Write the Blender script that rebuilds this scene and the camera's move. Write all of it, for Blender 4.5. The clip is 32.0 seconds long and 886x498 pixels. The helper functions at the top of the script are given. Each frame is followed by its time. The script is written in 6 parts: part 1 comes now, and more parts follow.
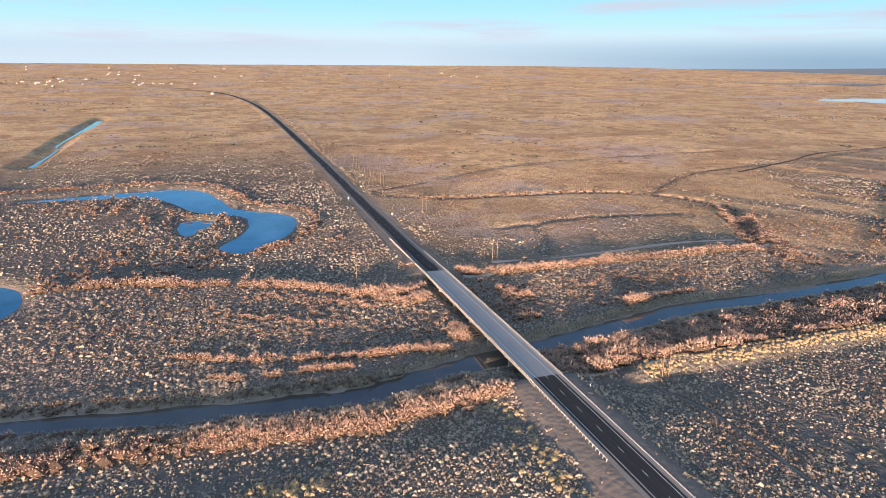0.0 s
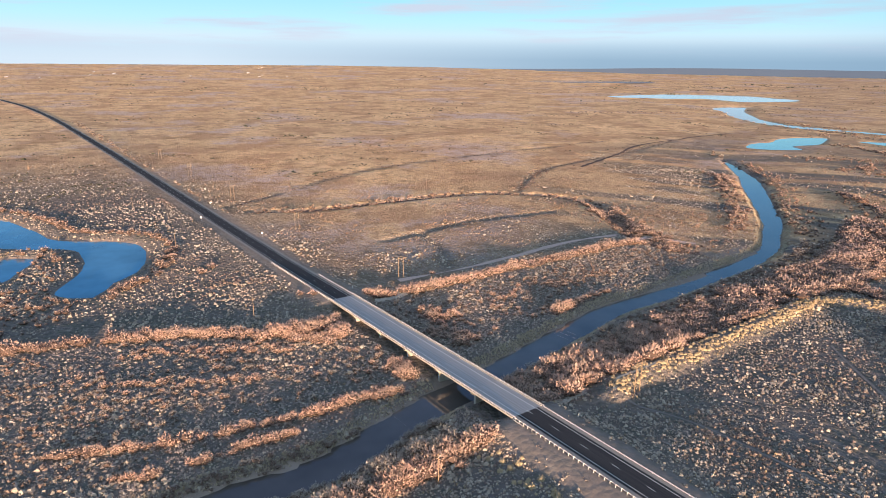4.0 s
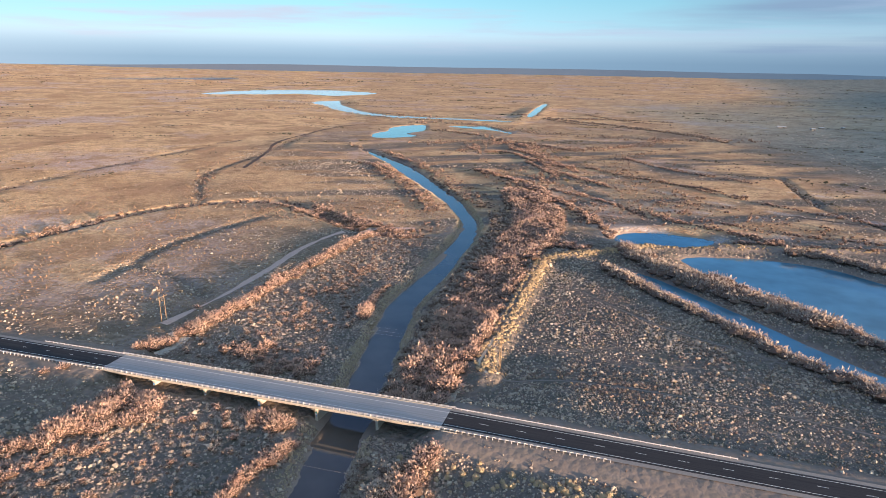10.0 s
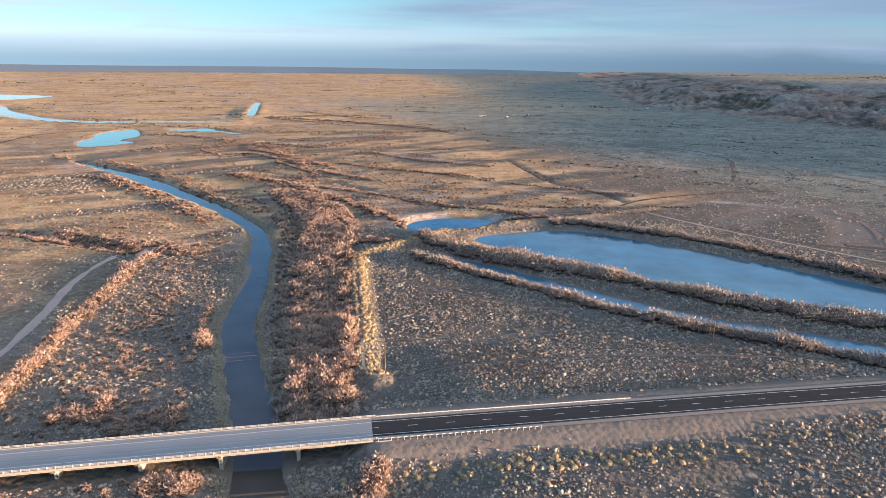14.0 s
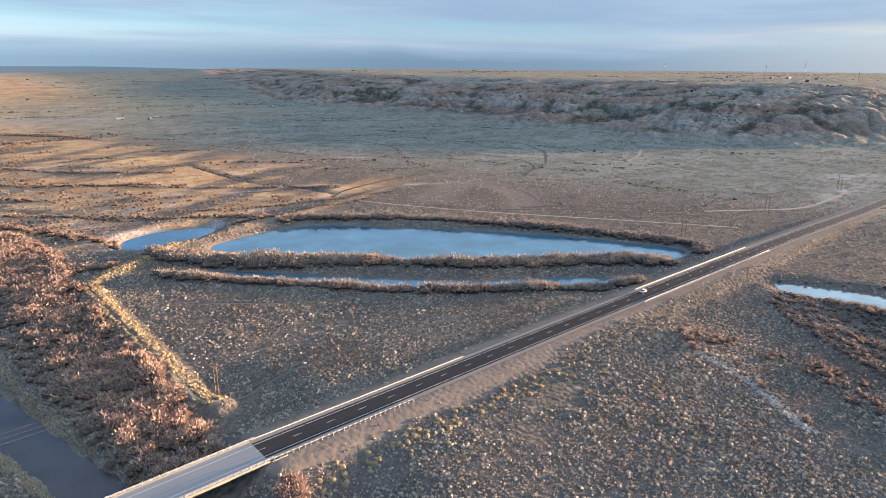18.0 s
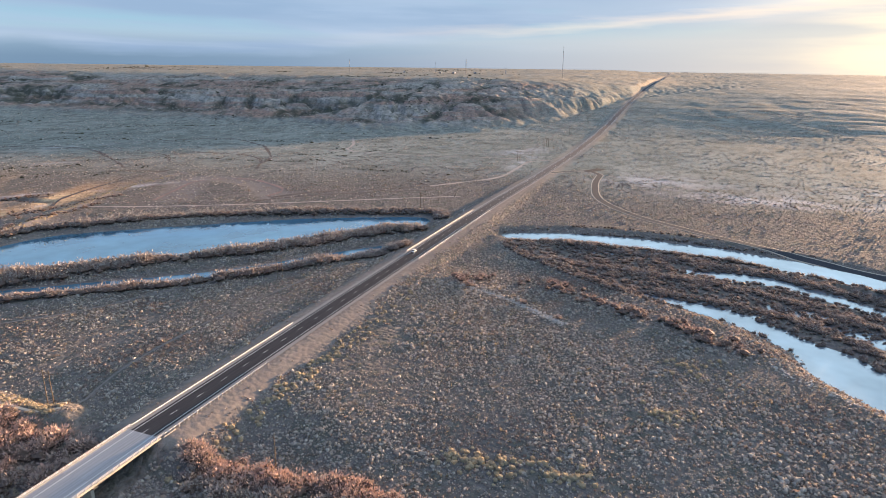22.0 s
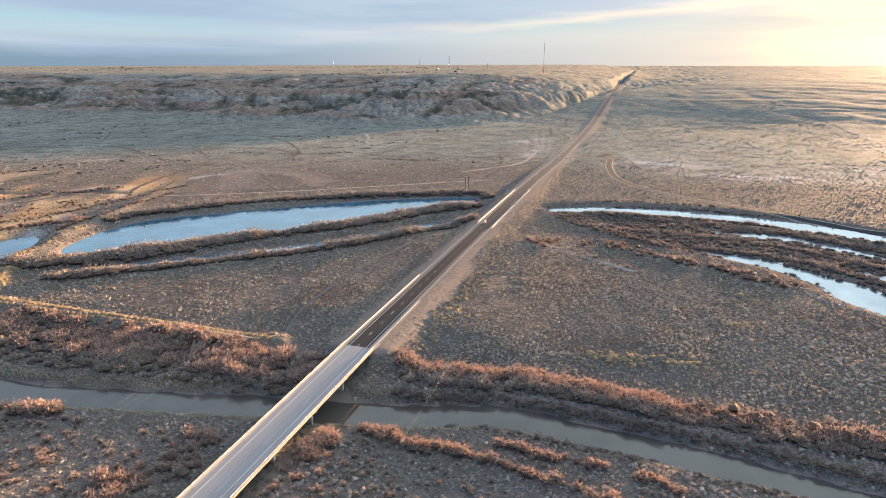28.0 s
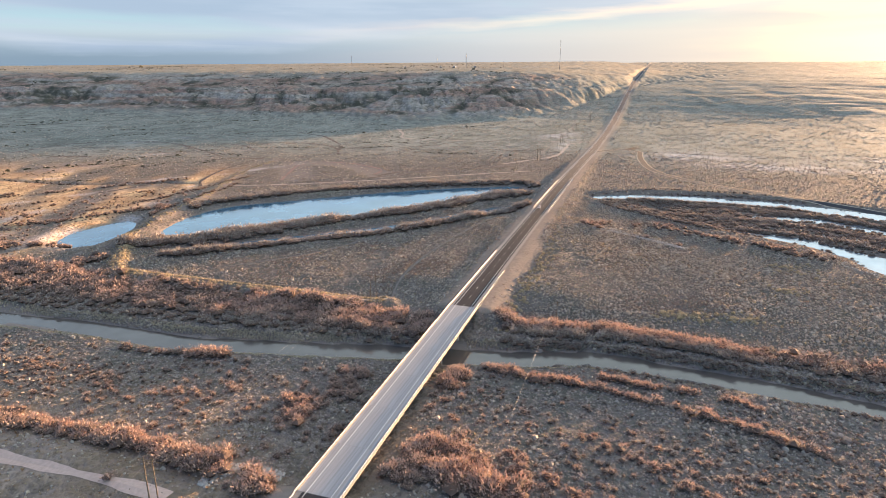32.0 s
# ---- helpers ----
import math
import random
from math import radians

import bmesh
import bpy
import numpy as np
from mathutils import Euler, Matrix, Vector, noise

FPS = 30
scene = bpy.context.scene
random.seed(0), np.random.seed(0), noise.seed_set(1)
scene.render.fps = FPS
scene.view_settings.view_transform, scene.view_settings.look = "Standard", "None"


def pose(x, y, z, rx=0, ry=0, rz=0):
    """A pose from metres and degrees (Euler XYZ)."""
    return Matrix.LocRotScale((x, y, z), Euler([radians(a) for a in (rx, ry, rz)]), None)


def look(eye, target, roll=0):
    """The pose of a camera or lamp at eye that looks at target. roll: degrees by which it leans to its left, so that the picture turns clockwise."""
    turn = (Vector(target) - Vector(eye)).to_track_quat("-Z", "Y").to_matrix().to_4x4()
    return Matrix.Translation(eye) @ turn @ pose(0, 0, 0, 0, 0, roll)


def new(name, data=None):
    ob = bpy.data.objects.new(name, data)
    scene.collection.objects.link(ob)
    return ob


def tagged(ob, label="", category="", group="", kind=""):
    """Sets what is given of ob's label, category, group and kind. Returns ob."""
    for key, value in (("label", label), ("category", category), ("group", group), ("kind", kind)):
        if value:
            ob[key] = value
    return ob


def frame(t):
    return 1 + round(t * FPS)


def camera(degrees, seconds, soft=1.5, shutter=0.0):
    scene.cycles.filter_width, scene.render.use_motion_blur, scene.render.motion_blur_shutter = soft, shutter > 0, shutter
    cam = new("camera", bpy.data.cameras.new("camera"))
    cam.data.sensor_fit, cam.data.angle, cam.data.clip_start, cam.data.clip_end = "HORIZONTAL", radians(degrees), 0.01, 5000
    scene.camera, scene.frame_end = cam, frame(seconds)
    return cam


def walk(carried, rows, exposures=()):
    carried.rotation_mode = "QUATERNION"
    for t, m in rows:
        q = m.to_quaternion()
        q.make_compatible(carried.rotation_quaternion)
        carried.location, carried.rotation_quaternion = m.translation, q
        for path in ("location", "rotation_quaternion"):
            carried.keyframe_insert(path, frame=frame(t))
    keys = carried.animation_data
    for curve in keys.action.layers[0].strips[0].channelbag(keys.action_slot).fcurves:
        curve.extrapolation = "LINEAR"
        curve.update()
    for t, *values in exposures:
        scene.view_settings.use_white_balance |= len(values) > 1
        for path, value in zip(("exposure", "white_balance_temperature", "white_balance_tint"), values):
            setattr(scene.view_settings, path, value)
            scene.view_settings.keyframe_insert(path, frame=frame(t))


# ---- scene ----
from functools import lru_cache

# The camera and its flight: seconds, eye, heading (degrees from +x), pitch, roll.
FLIGHT = [
    (0, 191.84, -104.6, 112.89, 161.49, -16.48, 0.43),
    (1, 178.39, -112.37, 112.94, 158.11, -16.47, 0.44),
    (2, 164.78, -119.6, 113.05, 154.91, -16.45, 0.47),
    (3, 151.12, -126.74, 112.98, 149.98, -16.38, 0.55),
    (6, 111.41, -149.42, 111.0, 131.83, -16.28, 0.74),
    (7, 98.39, -158.16, 111.22, 124.78, -16.09, 0.87),
    (8, 84.65, -165.94, 111.62, 117.92, -16.07, 0.87),
    (9, 69.88, -171.94, 111.92, 113.13, -16.14, 0.83),
    (10, 54.51, -176.31, 111.79, 107.49, -16.25, 0.9),
    (11, 39.06, -179.44, 111.17, 102.29, -16.24, 1.06),
    (12, 23.92, -179.9, 110.6, 96.93, -16.23, 0.85),
    (13, 9.4, -178.2, 110.4, 89.56, -16.2, 0.35),
    (14, -5.12, -176.9, 110.02, 81.02, -16.13, 0.6),
    (17, -51.31, -161.63, 111.28, 56.72, -16.12, 0.4),
    (18, -67.02, -158.38, 110.34, 48.47, -16.16, 0.43),
    (19, -81.97, -156.17, 109.37, 42.13, -16.01, 0.51),
    (20, -96.45, -153.62, 108.8, 34.39, -16.03, 0.65),
    (21, -110.89, -149.86, 108.74, 27.19, -16.15, 0.7),
    (22, -125.1, -144.53, 108.78, 20.72, -16.24, 0.66),
    (23, -138.98, -137.79, 108.51, 16.75, -16.27, 0.65),
    (24, -152.56, -130.4, 108.25, 15.95, -16.29, 0.58),
    (25, -166.15, -123.03, 108.11, 16.54, -16.33, 0.4),
    (26, -179.9, -116.06, 107.92, 17.31, -16.39, 0.13),
    (29, -221.54, -96.37, 108.93, 17.94, -16.53, -0.21),
    (32, -261.27, -77.58, 109.71, 18.45, -16.71, -0.44),
]


def flown(x, y, z, heading, pitch, roll):
    a, p = radians(heading), radians(pitch)
    ahead = Vector((math.cos(a) * math.cos(p), math.sin(a) * math.cos(p), math.sin(p)))
    eye = Vector((x, y, z))
    return look(eye, eye + 100 * ahead, roll)


cam = camera(70.05, 32.0, soft=0.6)
walk(cam, [(r[0], flown(*r[1:])) for r in FLIGHT], exposures=[(0.0, 1.74, 6550, 10), (9.0, 1.80, 6500, 10), (14.0, 2.03, 6800, 10), (19.0, 2.28, 7200, 11), (21.0, 2.30, 7250, 12), (23.0, 2.12, 6850, 13), (26.0, 2.30, 7600, 13), (32.0, 2.48, 8250, 15)])

# ---- light: a low sun over the valley's far side, with a thin deck of cloud ----
SUN_AZ, SUN_EL = -22.0, 3.8
sun_dir = Vector((math.cos(radians(SUN_AZ)) * math.cos(radians(SUN_EL)), math.sin(radians(SUN_AZ)) * math.cos(radians(SUN_EL)), math.sin(radians(SUN_EL))))
sun_data = bpy.data.lights.new("sun", "SUN")
sun_data.energy, sun_data.angle, sun_data.color = 5.0, radians(1.8), (1.0, 0.68, 0.45)
sun = new("sun", sun_data)
sun.matrix_world = look(sun_dir * 100, (0, 0, 0))


class Nodes:
    """A short hand for node trees."""

    def __init__(self, tree):
        self.tree = tree

    def add(self, kind, operation="", blend="", feature="", attribute=""):
        node = self.tree.nodes.new(kind)
        if operation:
            node.operation = operation
        if blend:
            node.blend_type, node.data_type = blend, "RGBA"
        if feature:
            node.feature = feature
        if attribute:
            node.attribute_name = attribute
        return node

    def link(self, a, b):
        self.tree.links.new(a, b)

    def put(self, socket, value):
        if isinstance(value, bpy.types.NodeSocket):
            self.link(value, socket)
        elif isinstance(value, tuple) and len(value) == 3 and socket.type == "RGBA":
            socket.default_value = (*value, 1.0)
        else:
            socket.default_value = value

    def math(self, operation, a, b=0.0, c=0.0):
        n = self.add("ShaderNodeMath", operation=operation)
        for s, v in zip(n.inputs, (a, b, c)):
            self.put(s, v)
        return n.outputs[0]

    def mix(self, fac, a, b, blend="MIX"):
        n = self.add("ShaderNodeMix", blend=blend)
        self.put(n.inputs[0], fac)
        self.put(n.inputs[6], a)
        self.put(n.inputs[7], b)
        return n.outputs[2]

    def band(self, value, low, high, to_low=0.0, to_high=1.0):
        n = self.add("ShaderNodeMapRange")
        for s, v in zip(n.inputs, (value, low, high, to_low, to_high)):
            self.put(s, v)
        return n.outputs[0]

    def noise(self, vector, scale, detail=3.0, rough=0.55, color=False):
        n = self.add("ShaderNodeTexNoise")
        self.link(vector, n.inputs["Vector"])
        n.inputs["Scale"].default_value, n.inputs["Detail"].default_value, n.inputs["Roughness"].default_value = scale, detail, rough
        return n.outputs["Color" if color else "Fac"]

    def cells(self, vector, scale, feature="F1"):
        n = self.add("ShaderNodeTexVoronoi", feature=feature)
        self.link(vector, n.inputs["Vector"])
        n.inputs["Scale"].default_value = scale
        return n

    def stretch(self, vector, sx, sy, sz):
        n = self.add("ShaderNodeMapping")
        self.link(vector, n.inputs["Vector"])
        n.inputs["Scale"].default_value = (sx, sy, sz)
        return n.outputs[0]

    def ramp(self, fac, stops):
        n = self.add("ShaderNodeValToRGB")
        self.link(fac, n.inputs[0])
        while len(n.color_ramp.elements) < len(stops):
            n.color_ramp.elements.new(0.5)
        for e, (at, colour) in zip(n.color_ramp.elements, stops):
            e.position, e.color = at, (*colour, 1.0)
        return n.outputs[0]


def make_world():
    world = bpy.data.worlds.new("evening_sky")
    world.use_nodes = True
    scene.world = world
    n = Nodes(world.node_tree)
    back = world.node_tree.nodes["Background"]
    sky = n.add("ShaderNodeTexSky")
    sky.sky_type, sky.sun_disc, sky.sun_elevation, sky.sun_rotation = "NISHITA", False, radians(SUN_EL), radians(90 - SUN_AZ)
    sky.air_density, sky.dust_density, sky.ozone_density = 1.0, 0.6, 2.5
    where = n.add("ShaderNodeTexCoord").outputs["Generated"]
    split = n.add("ShaderNodeSeparateXYZ")
    n.link(where, split.inputs[0])
    x, y, up = split.outputs[0], split.outputs[1], n.math("MAXIMUM", split.outputs[2], 0.0)
    toward = n.math("ADD", n.math("MULTIPLY", x, sun_dir.x), n.math("MULTIPLY", y, sun_dir.y))
    # clear evening air: slate at the horizon, a pale rose belt, then turquoise and deeper blue overhead
    air = n.ramp(up, [(0.0, (0.17, 0.24, 0.32)), (0.018, (0.19, 0.27, 0.345)), (0.034, (0.26, 0.33, 0.385)), (0.058, (0.205, 0.34, 0.40)), (0.10, (0.14, 0.305, 0.37)), (0.17, (0.075, 0.205, 0.36)), (0.30, (0.04, 0.13, 0.28)), (0.60, (0.052, 0.084, 0.19)), (1.0, (0.048, 0.074, 0.175))])
    rose = n.band(x, -0.95, -0.2, 1.0, 0.0)
    low = n.band(up, 0.0, 0.05, 1.0, 0.0)
    air = n.mix(n.math("MULTIPLY", n.math("MULTIPLY", rose, low), 0.8), air, (0.30, 0.345, 0.385))
    north = n.math("MULTIPLY", n.band(y, 0.25, 0.75), n.band(up, 0.006, 0.042, 0.8, 0.0))
    air = n.mix(north, air, (0.095, 0.160, 0.225))
    clear = n.mix(1.0, sky.outputs[0], (SKY * 0.92, SKY * 1.0, SKY * 1.1), "MULTIPLY")
    clear = n.mix(0.92, clear, air)
    # the air is darker under the thick cloud
    clear = n.mix(n.band(x, -0.45, 0.6), clear, n.mix(1.0, clear, (0.46, 0.50, 0.56), "MULTIPLY"))
    clear = n.mix(1.0, clear, (0.80, 0.82, 0.84), "MULTIPLY")
    # a level sheet of cloud, seen ever flatter towards the horizon; thick over +x, thin wisps over the town
    tall = n.math("ADD", up, 0.035)
    flat = n.add("ShaderNodeCombineXYZ")
    n.link(n.math("DIVIDE", x, tall), flat.inputs[0])
    n.link(n.math("DIVIDE", y, tall), flat.inputs[1])
    sheet = n.stretch(flat.outputs[0], 0.11, 0.17, 1.0)
    puffs = n.noise(sheet, 1.0, 5.0, 0.5)
    more = n.band(x, -0.55, 0.35, -0.125, 0.24)
    more = n.math("ADD", more, n.band(y, 0.25, 0.9, 0.0, -0.13))
    cover = n.band(n.math("ADD", puffs, more), 0.50, 0.66)
    # the sheet ends above the horizon with a ragged edge, and higher near the sun
    rim = n.math("ADD", n.math("MULTIPLY", n.noise(n.stretch(where, 2.2, 2.2, 9.0), 1.6, 5.0), 0.055), n.band(toward, 0.55, 0.97, -0.010, 0.026))
    cover = n.math("MULTIPLY", cover, n.band(n.math("SUBTRACT", up, rim), -0.006, 0.012))
    dark = n.mix(n.band(n.noise(sheet, 1.5, 4.0, 0.45), 0.35, 0.72), (0.068, 0.103, 0.158), (0.103, 0.138, 0.189))
    dark = n.mix(n.band(up, 0.13, 0.34, 0.0, 0.42), dark, (0.22, 0.29, 0.36))
    grey = n.mix(n.band(x, -0.6, 0.1), (0.215, 0.235, 0.285), dark)
    out = n.mix(n.math("MULTIPLY", cover, 0.9), clear, grey)
    # long thin wisps low over the plain
    veil = n.band(n.noise(n.stretch(where, 1.1, 1.1, 15.0), 2.3, 6.0, 0.6), 0.50, 0.66)
    veil = n.math("MULTIPLY", n.math("MULTIPLY", veil, n.band(up, 0.012, 0.035)), n.math("MULTIPLY", n.band(up, 0.09, 0.16, 0.75, 0.0), n.band(x, -0.1, 0.5, 1.0, 0.25)))
    out = n.mix(veil, out, n.mix(n.band(x, -0.7, 0.3), (0.205, 0.205, 0.25), (0.125, 0.165, 0.225)))
    # the glare round the low sun, through gaps in the sheet
    glare = n.math("POWER", n.math("MAXIMUM", toward, 0.0), 52.0)
    gaps = n.band(n.noise(n.stretch(where, 1.4, 1.4, 16.0), 1.8, 4.0), 0.36, 0.58, 0.25, 1.0)
    glow = n.math("MULTIPLY", n.math("MULTIPLY", glare, gaps), n.band(up, 0.0, 0.30, 1.0, 0.0))
    out = n.mix(n.math("MINIMUM", n.math("MULTIPLY", glow, 1.15), 1.0), out, (1.05, 0.80, 0.38))
    wide = n.math("MULTIPLY", n.math("POWER", n.math("MAXIMUM", toward, 0.0), 9.0), n.band(up, 0.0, 0.15, 0.45, 0.0))
    out = n.mix(wide, out, (0.25, 0.215, 0.165))
    # a torn bright streak under the deck, climbing towards the sun, with paler air beneath it
    round_about = n.math("ARCTAN2", y, x)
    middle = n.math("ADD", n.math("MULTIPLY", n.math("SUBTRACT", 0.50, round_about), 0.070), 0.034)
    middle = n.math("ADD", middle, n.math("MULTIPLY", n.math("SUBTRACT", n.noise(n.stretch(where, 3.0, 3.0, 30.0), 2.0, 5.0), 0.5), 0.030))
    off = n.math("SUBTRACT", up, middle)
    sunward = n.math("MULTIPLY", n.band(round_about, -0.08, 0.62, 1.0, 0.0), n.band(round_about, -1.1, -0.7, 0.0, 1.0))
    under = n.math("MULTIPLY", n.band(off, -0.03, 0.004, 0.55, 0.0), sunward)
    out = n.mix(under, out, (0.150, 0.155, 0.160))
    streak = n.math("MULTIPLY", n.band(n.math("ABSOLUTE", off), 0.001, 0.011, 1.0, 0.0), n.math("POWER", sunward, 1.3))
    out = n.mix(n.math("MULTIPLY", streak, 0.6), out, (0.255, 0.22, 0.185))
    high = n.math("MULTIPLY", n.math("POWER", n.math("MAXIMUM", n.math("ADD", n.math("MULTIPLY", toward, 0.62), 0.38), 0.0), 2.2), n.band(up, 0.13, 0.22))
    out = n.mix(n.math("MULTIPLY", high, 0.85), out, (0.24, 0.34, 0.42))
    n.link(out, back.inputs[0])
    back.inputs[1].default_value = 1.0


SKY = 0.10
make_world()


# ---- materials ----
def material(name, rough=0.9, metal=0.0):
    m = bpy.data.materials.new(name)
    m.use_nodes = True
    n = Nodes(m.node_tree)
    shade = m.node_tree.nodes["Principled BSDF"]
    shade.inputs["Roughness"].default_value, shade.inputs["Metallic"].default_value = rough, metal
    place = n.add("ShaderNodeTexCoord").outputs["Object"]
    return m, n, shade, place


def bump(n, shade, height, strength, distance):
    b = n.add("ShaderNodeBump")
    b.inputs["Strength"].default_value, b.inputs["Distance"].default_value = strength, distance
    n.link(height, b.inputs["Height"])
    n.link(b.outputs[0], shade.inputs["Normal"])


def plain(name, colour, rough=0.8, metal=0.0, grain=3.0, depth=0.25, stain=0.25):
    """Paint, metal, wood or stone of one colour, with grain and stains."""
    m, n, shade, place = material(name, rough, metal)
    if rough >= 0.8 and not metal:
        shade.inputs["Specular IOR Level"].default_value = 0.05
    dark = tuple(c * (1 - depth) for c in colour)
    light = tuple(min(1.0, c * (1 + depth)) for c in colour)
    c = n.mix(n.noise(place, grain, 5.0), dark, light)
    c = n.mix(n.math("MULTIPLY", n.band(n.noise(place, grain * 0.13, 3.0), 0.5, 0.75), stain), c, tuple(x * 0.55 for x in colour))
    n.link(c, shade.inputs["Base Color"])
    bump(n, shade, n.noise(place, grain * 4, 3.0), 0.25, 0.02)
    return m


def plant(name, colours, spread=0.35, own_part=0.28, through_light=0.26):
    """Twigs or dry leaves; each clump takes its own tone."""
    m, n, shade, place = material(name, 0.95)
    own = n.add("ShaderNodeNewGeometry").outputs["Random Per Island"]
    thing = n.add("ShaderNodeObjectInfo").outputs["Random"]
    spot = n.add("ShaderNodeNewGeometry").outputs["Position"]
    patch = n.band(n.noise(spot, 0.11, 3.0, 0.6), 0.32, 0.68)
    pick = n.math("ADD", n.math("MULTIPLY", patch, 0.9 - own_part), n.math("ADD", n.math("MULTIPLY", own, own_part), n.math("MULTIPLY", thing, 0.1)))
    c = n.ramp(pick, [(i / max(1, len(colours) - 1), col) for i, col in enumerate(colours)])
    big = n.noise(place, 0.035, 3.0)
    c = n.mix(n.band(big, 0.35, 0.7, 0.0, spread), c, colours[0])
    n.link(c, shade.inputs["Base Color"])
    shade.inputs["Specular IOR Level"].default_value = 0.1
    lit = n.add("ShaderNodeBsdfTranslucent")
    n.link(c, lit.inputs["Color"])
    both = n.add("ShaderNodeMixShader")
    both.inputs[0].default_value = through_light
    n.link(shade.outputs[0], both.inputs[1])
    n.link(lit.outputs[0], both.inputs[2])
    n.link(both.outputs[0], m.node_tree.nodes["Material Output"].inputs["Surface"])
    return m


def make_ground_material():
    m, n, shade, place = material("valley_soil", 0.95)
    shade.inputs["Specular IOR Level"].default_value = 0.008
    att = n.add("ShaderNodeAttribute", attribute="cover").outputs["Color"]
    part_of = n.add("ShaderNodeSeparateColor")
    n.link(att, part_of.inputs[0])
    gold, mud, salt = part_of.outputs[0], part_of.outputs[1], part_of.outputs[2]
    bluff = n.add("ShaderNodeAttribute", attribute="rock").outputs["Fac"]
    sage = n.add("ShaderNodeAttribute", attribute="sage").outputs["Fac"]
    broad = n.noise(place, 0.006, 5.0, 0.6)
    mid = n.noise(place, 0.05, 4.0, 0.6)
    fine = n.noise(place, 0.6, 4.0, 0.65)
    wide = n.noise(n.stretch(place, 0.0022, 0.0085, 1.0), 1.0, 6.0, 0.62)
    c = n.mix(n.band(mid, 0.3, 0.7), (0.158, 0.135, 0.122), (0.30, 0.252, 0.22))
    c = n.mix(n.band(broad, 0.35, 0.65, 0.0, 0.7), c, (0.150, 0.134, 0.131))
    flat_sage = n.mix(n.band(wide, 0.35, 0.65), (0.255, 0.268, 0.23), (0.385, 0.38, 0.322))
    flat_sage = n.mix(n.band(n.noise(place, 0.022, 5.0), 0.5, 0.68, 0.0, 0.65), flat_sage, (0.135, 0.132, 0.105))
    c = n.mix(sage, c, flat_sage)
    # golden winter grass on the open range, with violet mud flats and russet streaks
    patch = n.noise(place, 0.011, 5.0, 0.62)
    grass = n.mix(n.band(wide, 0.40, 0.60), (0.90, 0.62, 0.36), (0.68, 0.44, 0.255))
    grass = n.mix(n.band(patch, 0.50, 0.57, 0.0, 0.85), grass, (0.44, 0.255, 0.16))
    grass = n.mix(n.band(n.noise(place, 0.0042, 6.0, 0.66), 0.53, 0.60, 0.0, 0.8), grass, (0.56, 0.46, 0.47))
    grass = n.mix(n.band(n.noise(place, 0.035, 5.0, 0.68), 0.54, 0.62, 0.0, 0.8), grass, (0.20, 0.12, 0.075))
    c = n.mix(gold, c, grass)
    # shrubs too far off to tell apart
    tufts = n.cells(place, 0.42)
    scrub = n.band(tufts.outputs["Distance"], 0.25, 0.75, 1.0, 0.0)
    scrub = n.math("MULTIPLY", scrub, n.band(mid, 0.3, 0.62, 0.35, 0.9))
    c = n.mix(scrub, c, n.mix(gold, (0.115, 0.105, 0.092), (0.45, 0.285, 0.155)))
    c = n.mix(n.band(fine, 0.3, 0.75, 0.0, 0.35), c, n.mix(gold, (0.20, 0.165, 0.135), (0.62, 0.43, 0.24)))
    c = n.mix(n.math("MULTIPLY", sage, 0.45), c, flat_sage)
    # darker brush in clumps and drifts, at two sizes
    drift = n.math("ADD", n.noise(n.stretch(place, 0.13, 0.18, 0.1), 1.0, 6.0, 0.72), n.math("MULTIPLY", n.math("SUBTRACT", mid, 0.5), 0.35))
    clumps = n.math("MULTIPLY", n.band(drift, 0.50, 0.58), n.band(gold, 0.0, 1.0, 0.72, 0.38))
    c = n.mix(clumps, c, n.mix(gold, (0.120, 0.117, 0.097), (0.32, 0.185, 0.105)))
    pale = n.math("MULTIPLY", n.band(n.noise(n.stretch(place, 0.05, 0.11, 0.1), 1.7, 5.0, 0.7), 0.58, 0.70), 0.5)
    c = n.mix(pale, c, n.mix(gold, (0.36, 0.325, 0.27), (0.95, 0.72, 0.46)))
    stone = n.mix(n.band(n.noise(n.stretch(place, 0.004, 0.004, 0.11), 1.0, 4.0), 0.42, 0.57), (0.48, 0.42, 0.36), (0.46, 0.285, 0.22))
    stone = n.mix(n.band(n.noise(place, 0.09, 5.0), 0.44, 0.62, 0.0, 0.6), stone, (0.17, 0.165, 0.135))
    stone = n.mix(n.band(n.noise(place, 0.22, 4.0, 0.7), 0.52, 0.60, 0.0, 0.6), stone, (0.11, 0.11, 0.088))
    # gully bottoms darkened, for their brush and for the shade in the creases
    draws = n.add("ShaderNodeAttribute", attribute="draw").outputs["Fac"]
    stone = n.mix(n.math("MULTIPLY", draws, n.band(n.noise(place, 0.06, 4.0), 0.3, 0.55, 0.4, 0.95)), stone, (0.075, 0.078, 0.06))
    c = n.mix(bluff, c, stone)
    c = n.mix(mud, c, n.mix(mid, (0.21, 0.168, 0.145), (0.315, 0.258, 0.222)))
    c = n.mix(n.math("MULTIPLY", salt, n.band(fine, 0.3, 0.6)), c, (0.62, 0.57, 0.56))
    n.link(c, shade.inputs["Base Color"])
    rise = n.math("ADD", n.math("MULTIPLY", fine, 0.7), n.math("MULTIPLY", tufts.outputs["Distance"], -0.6))
    rough_lie = n.math("MULTIPLY", n.band(mud, 0.1, 0.6, 1.0, 0.05), n.band(n.math("SUBTRACT", sage, bluff), 0.1, 0.7, 1.0, 0.12))
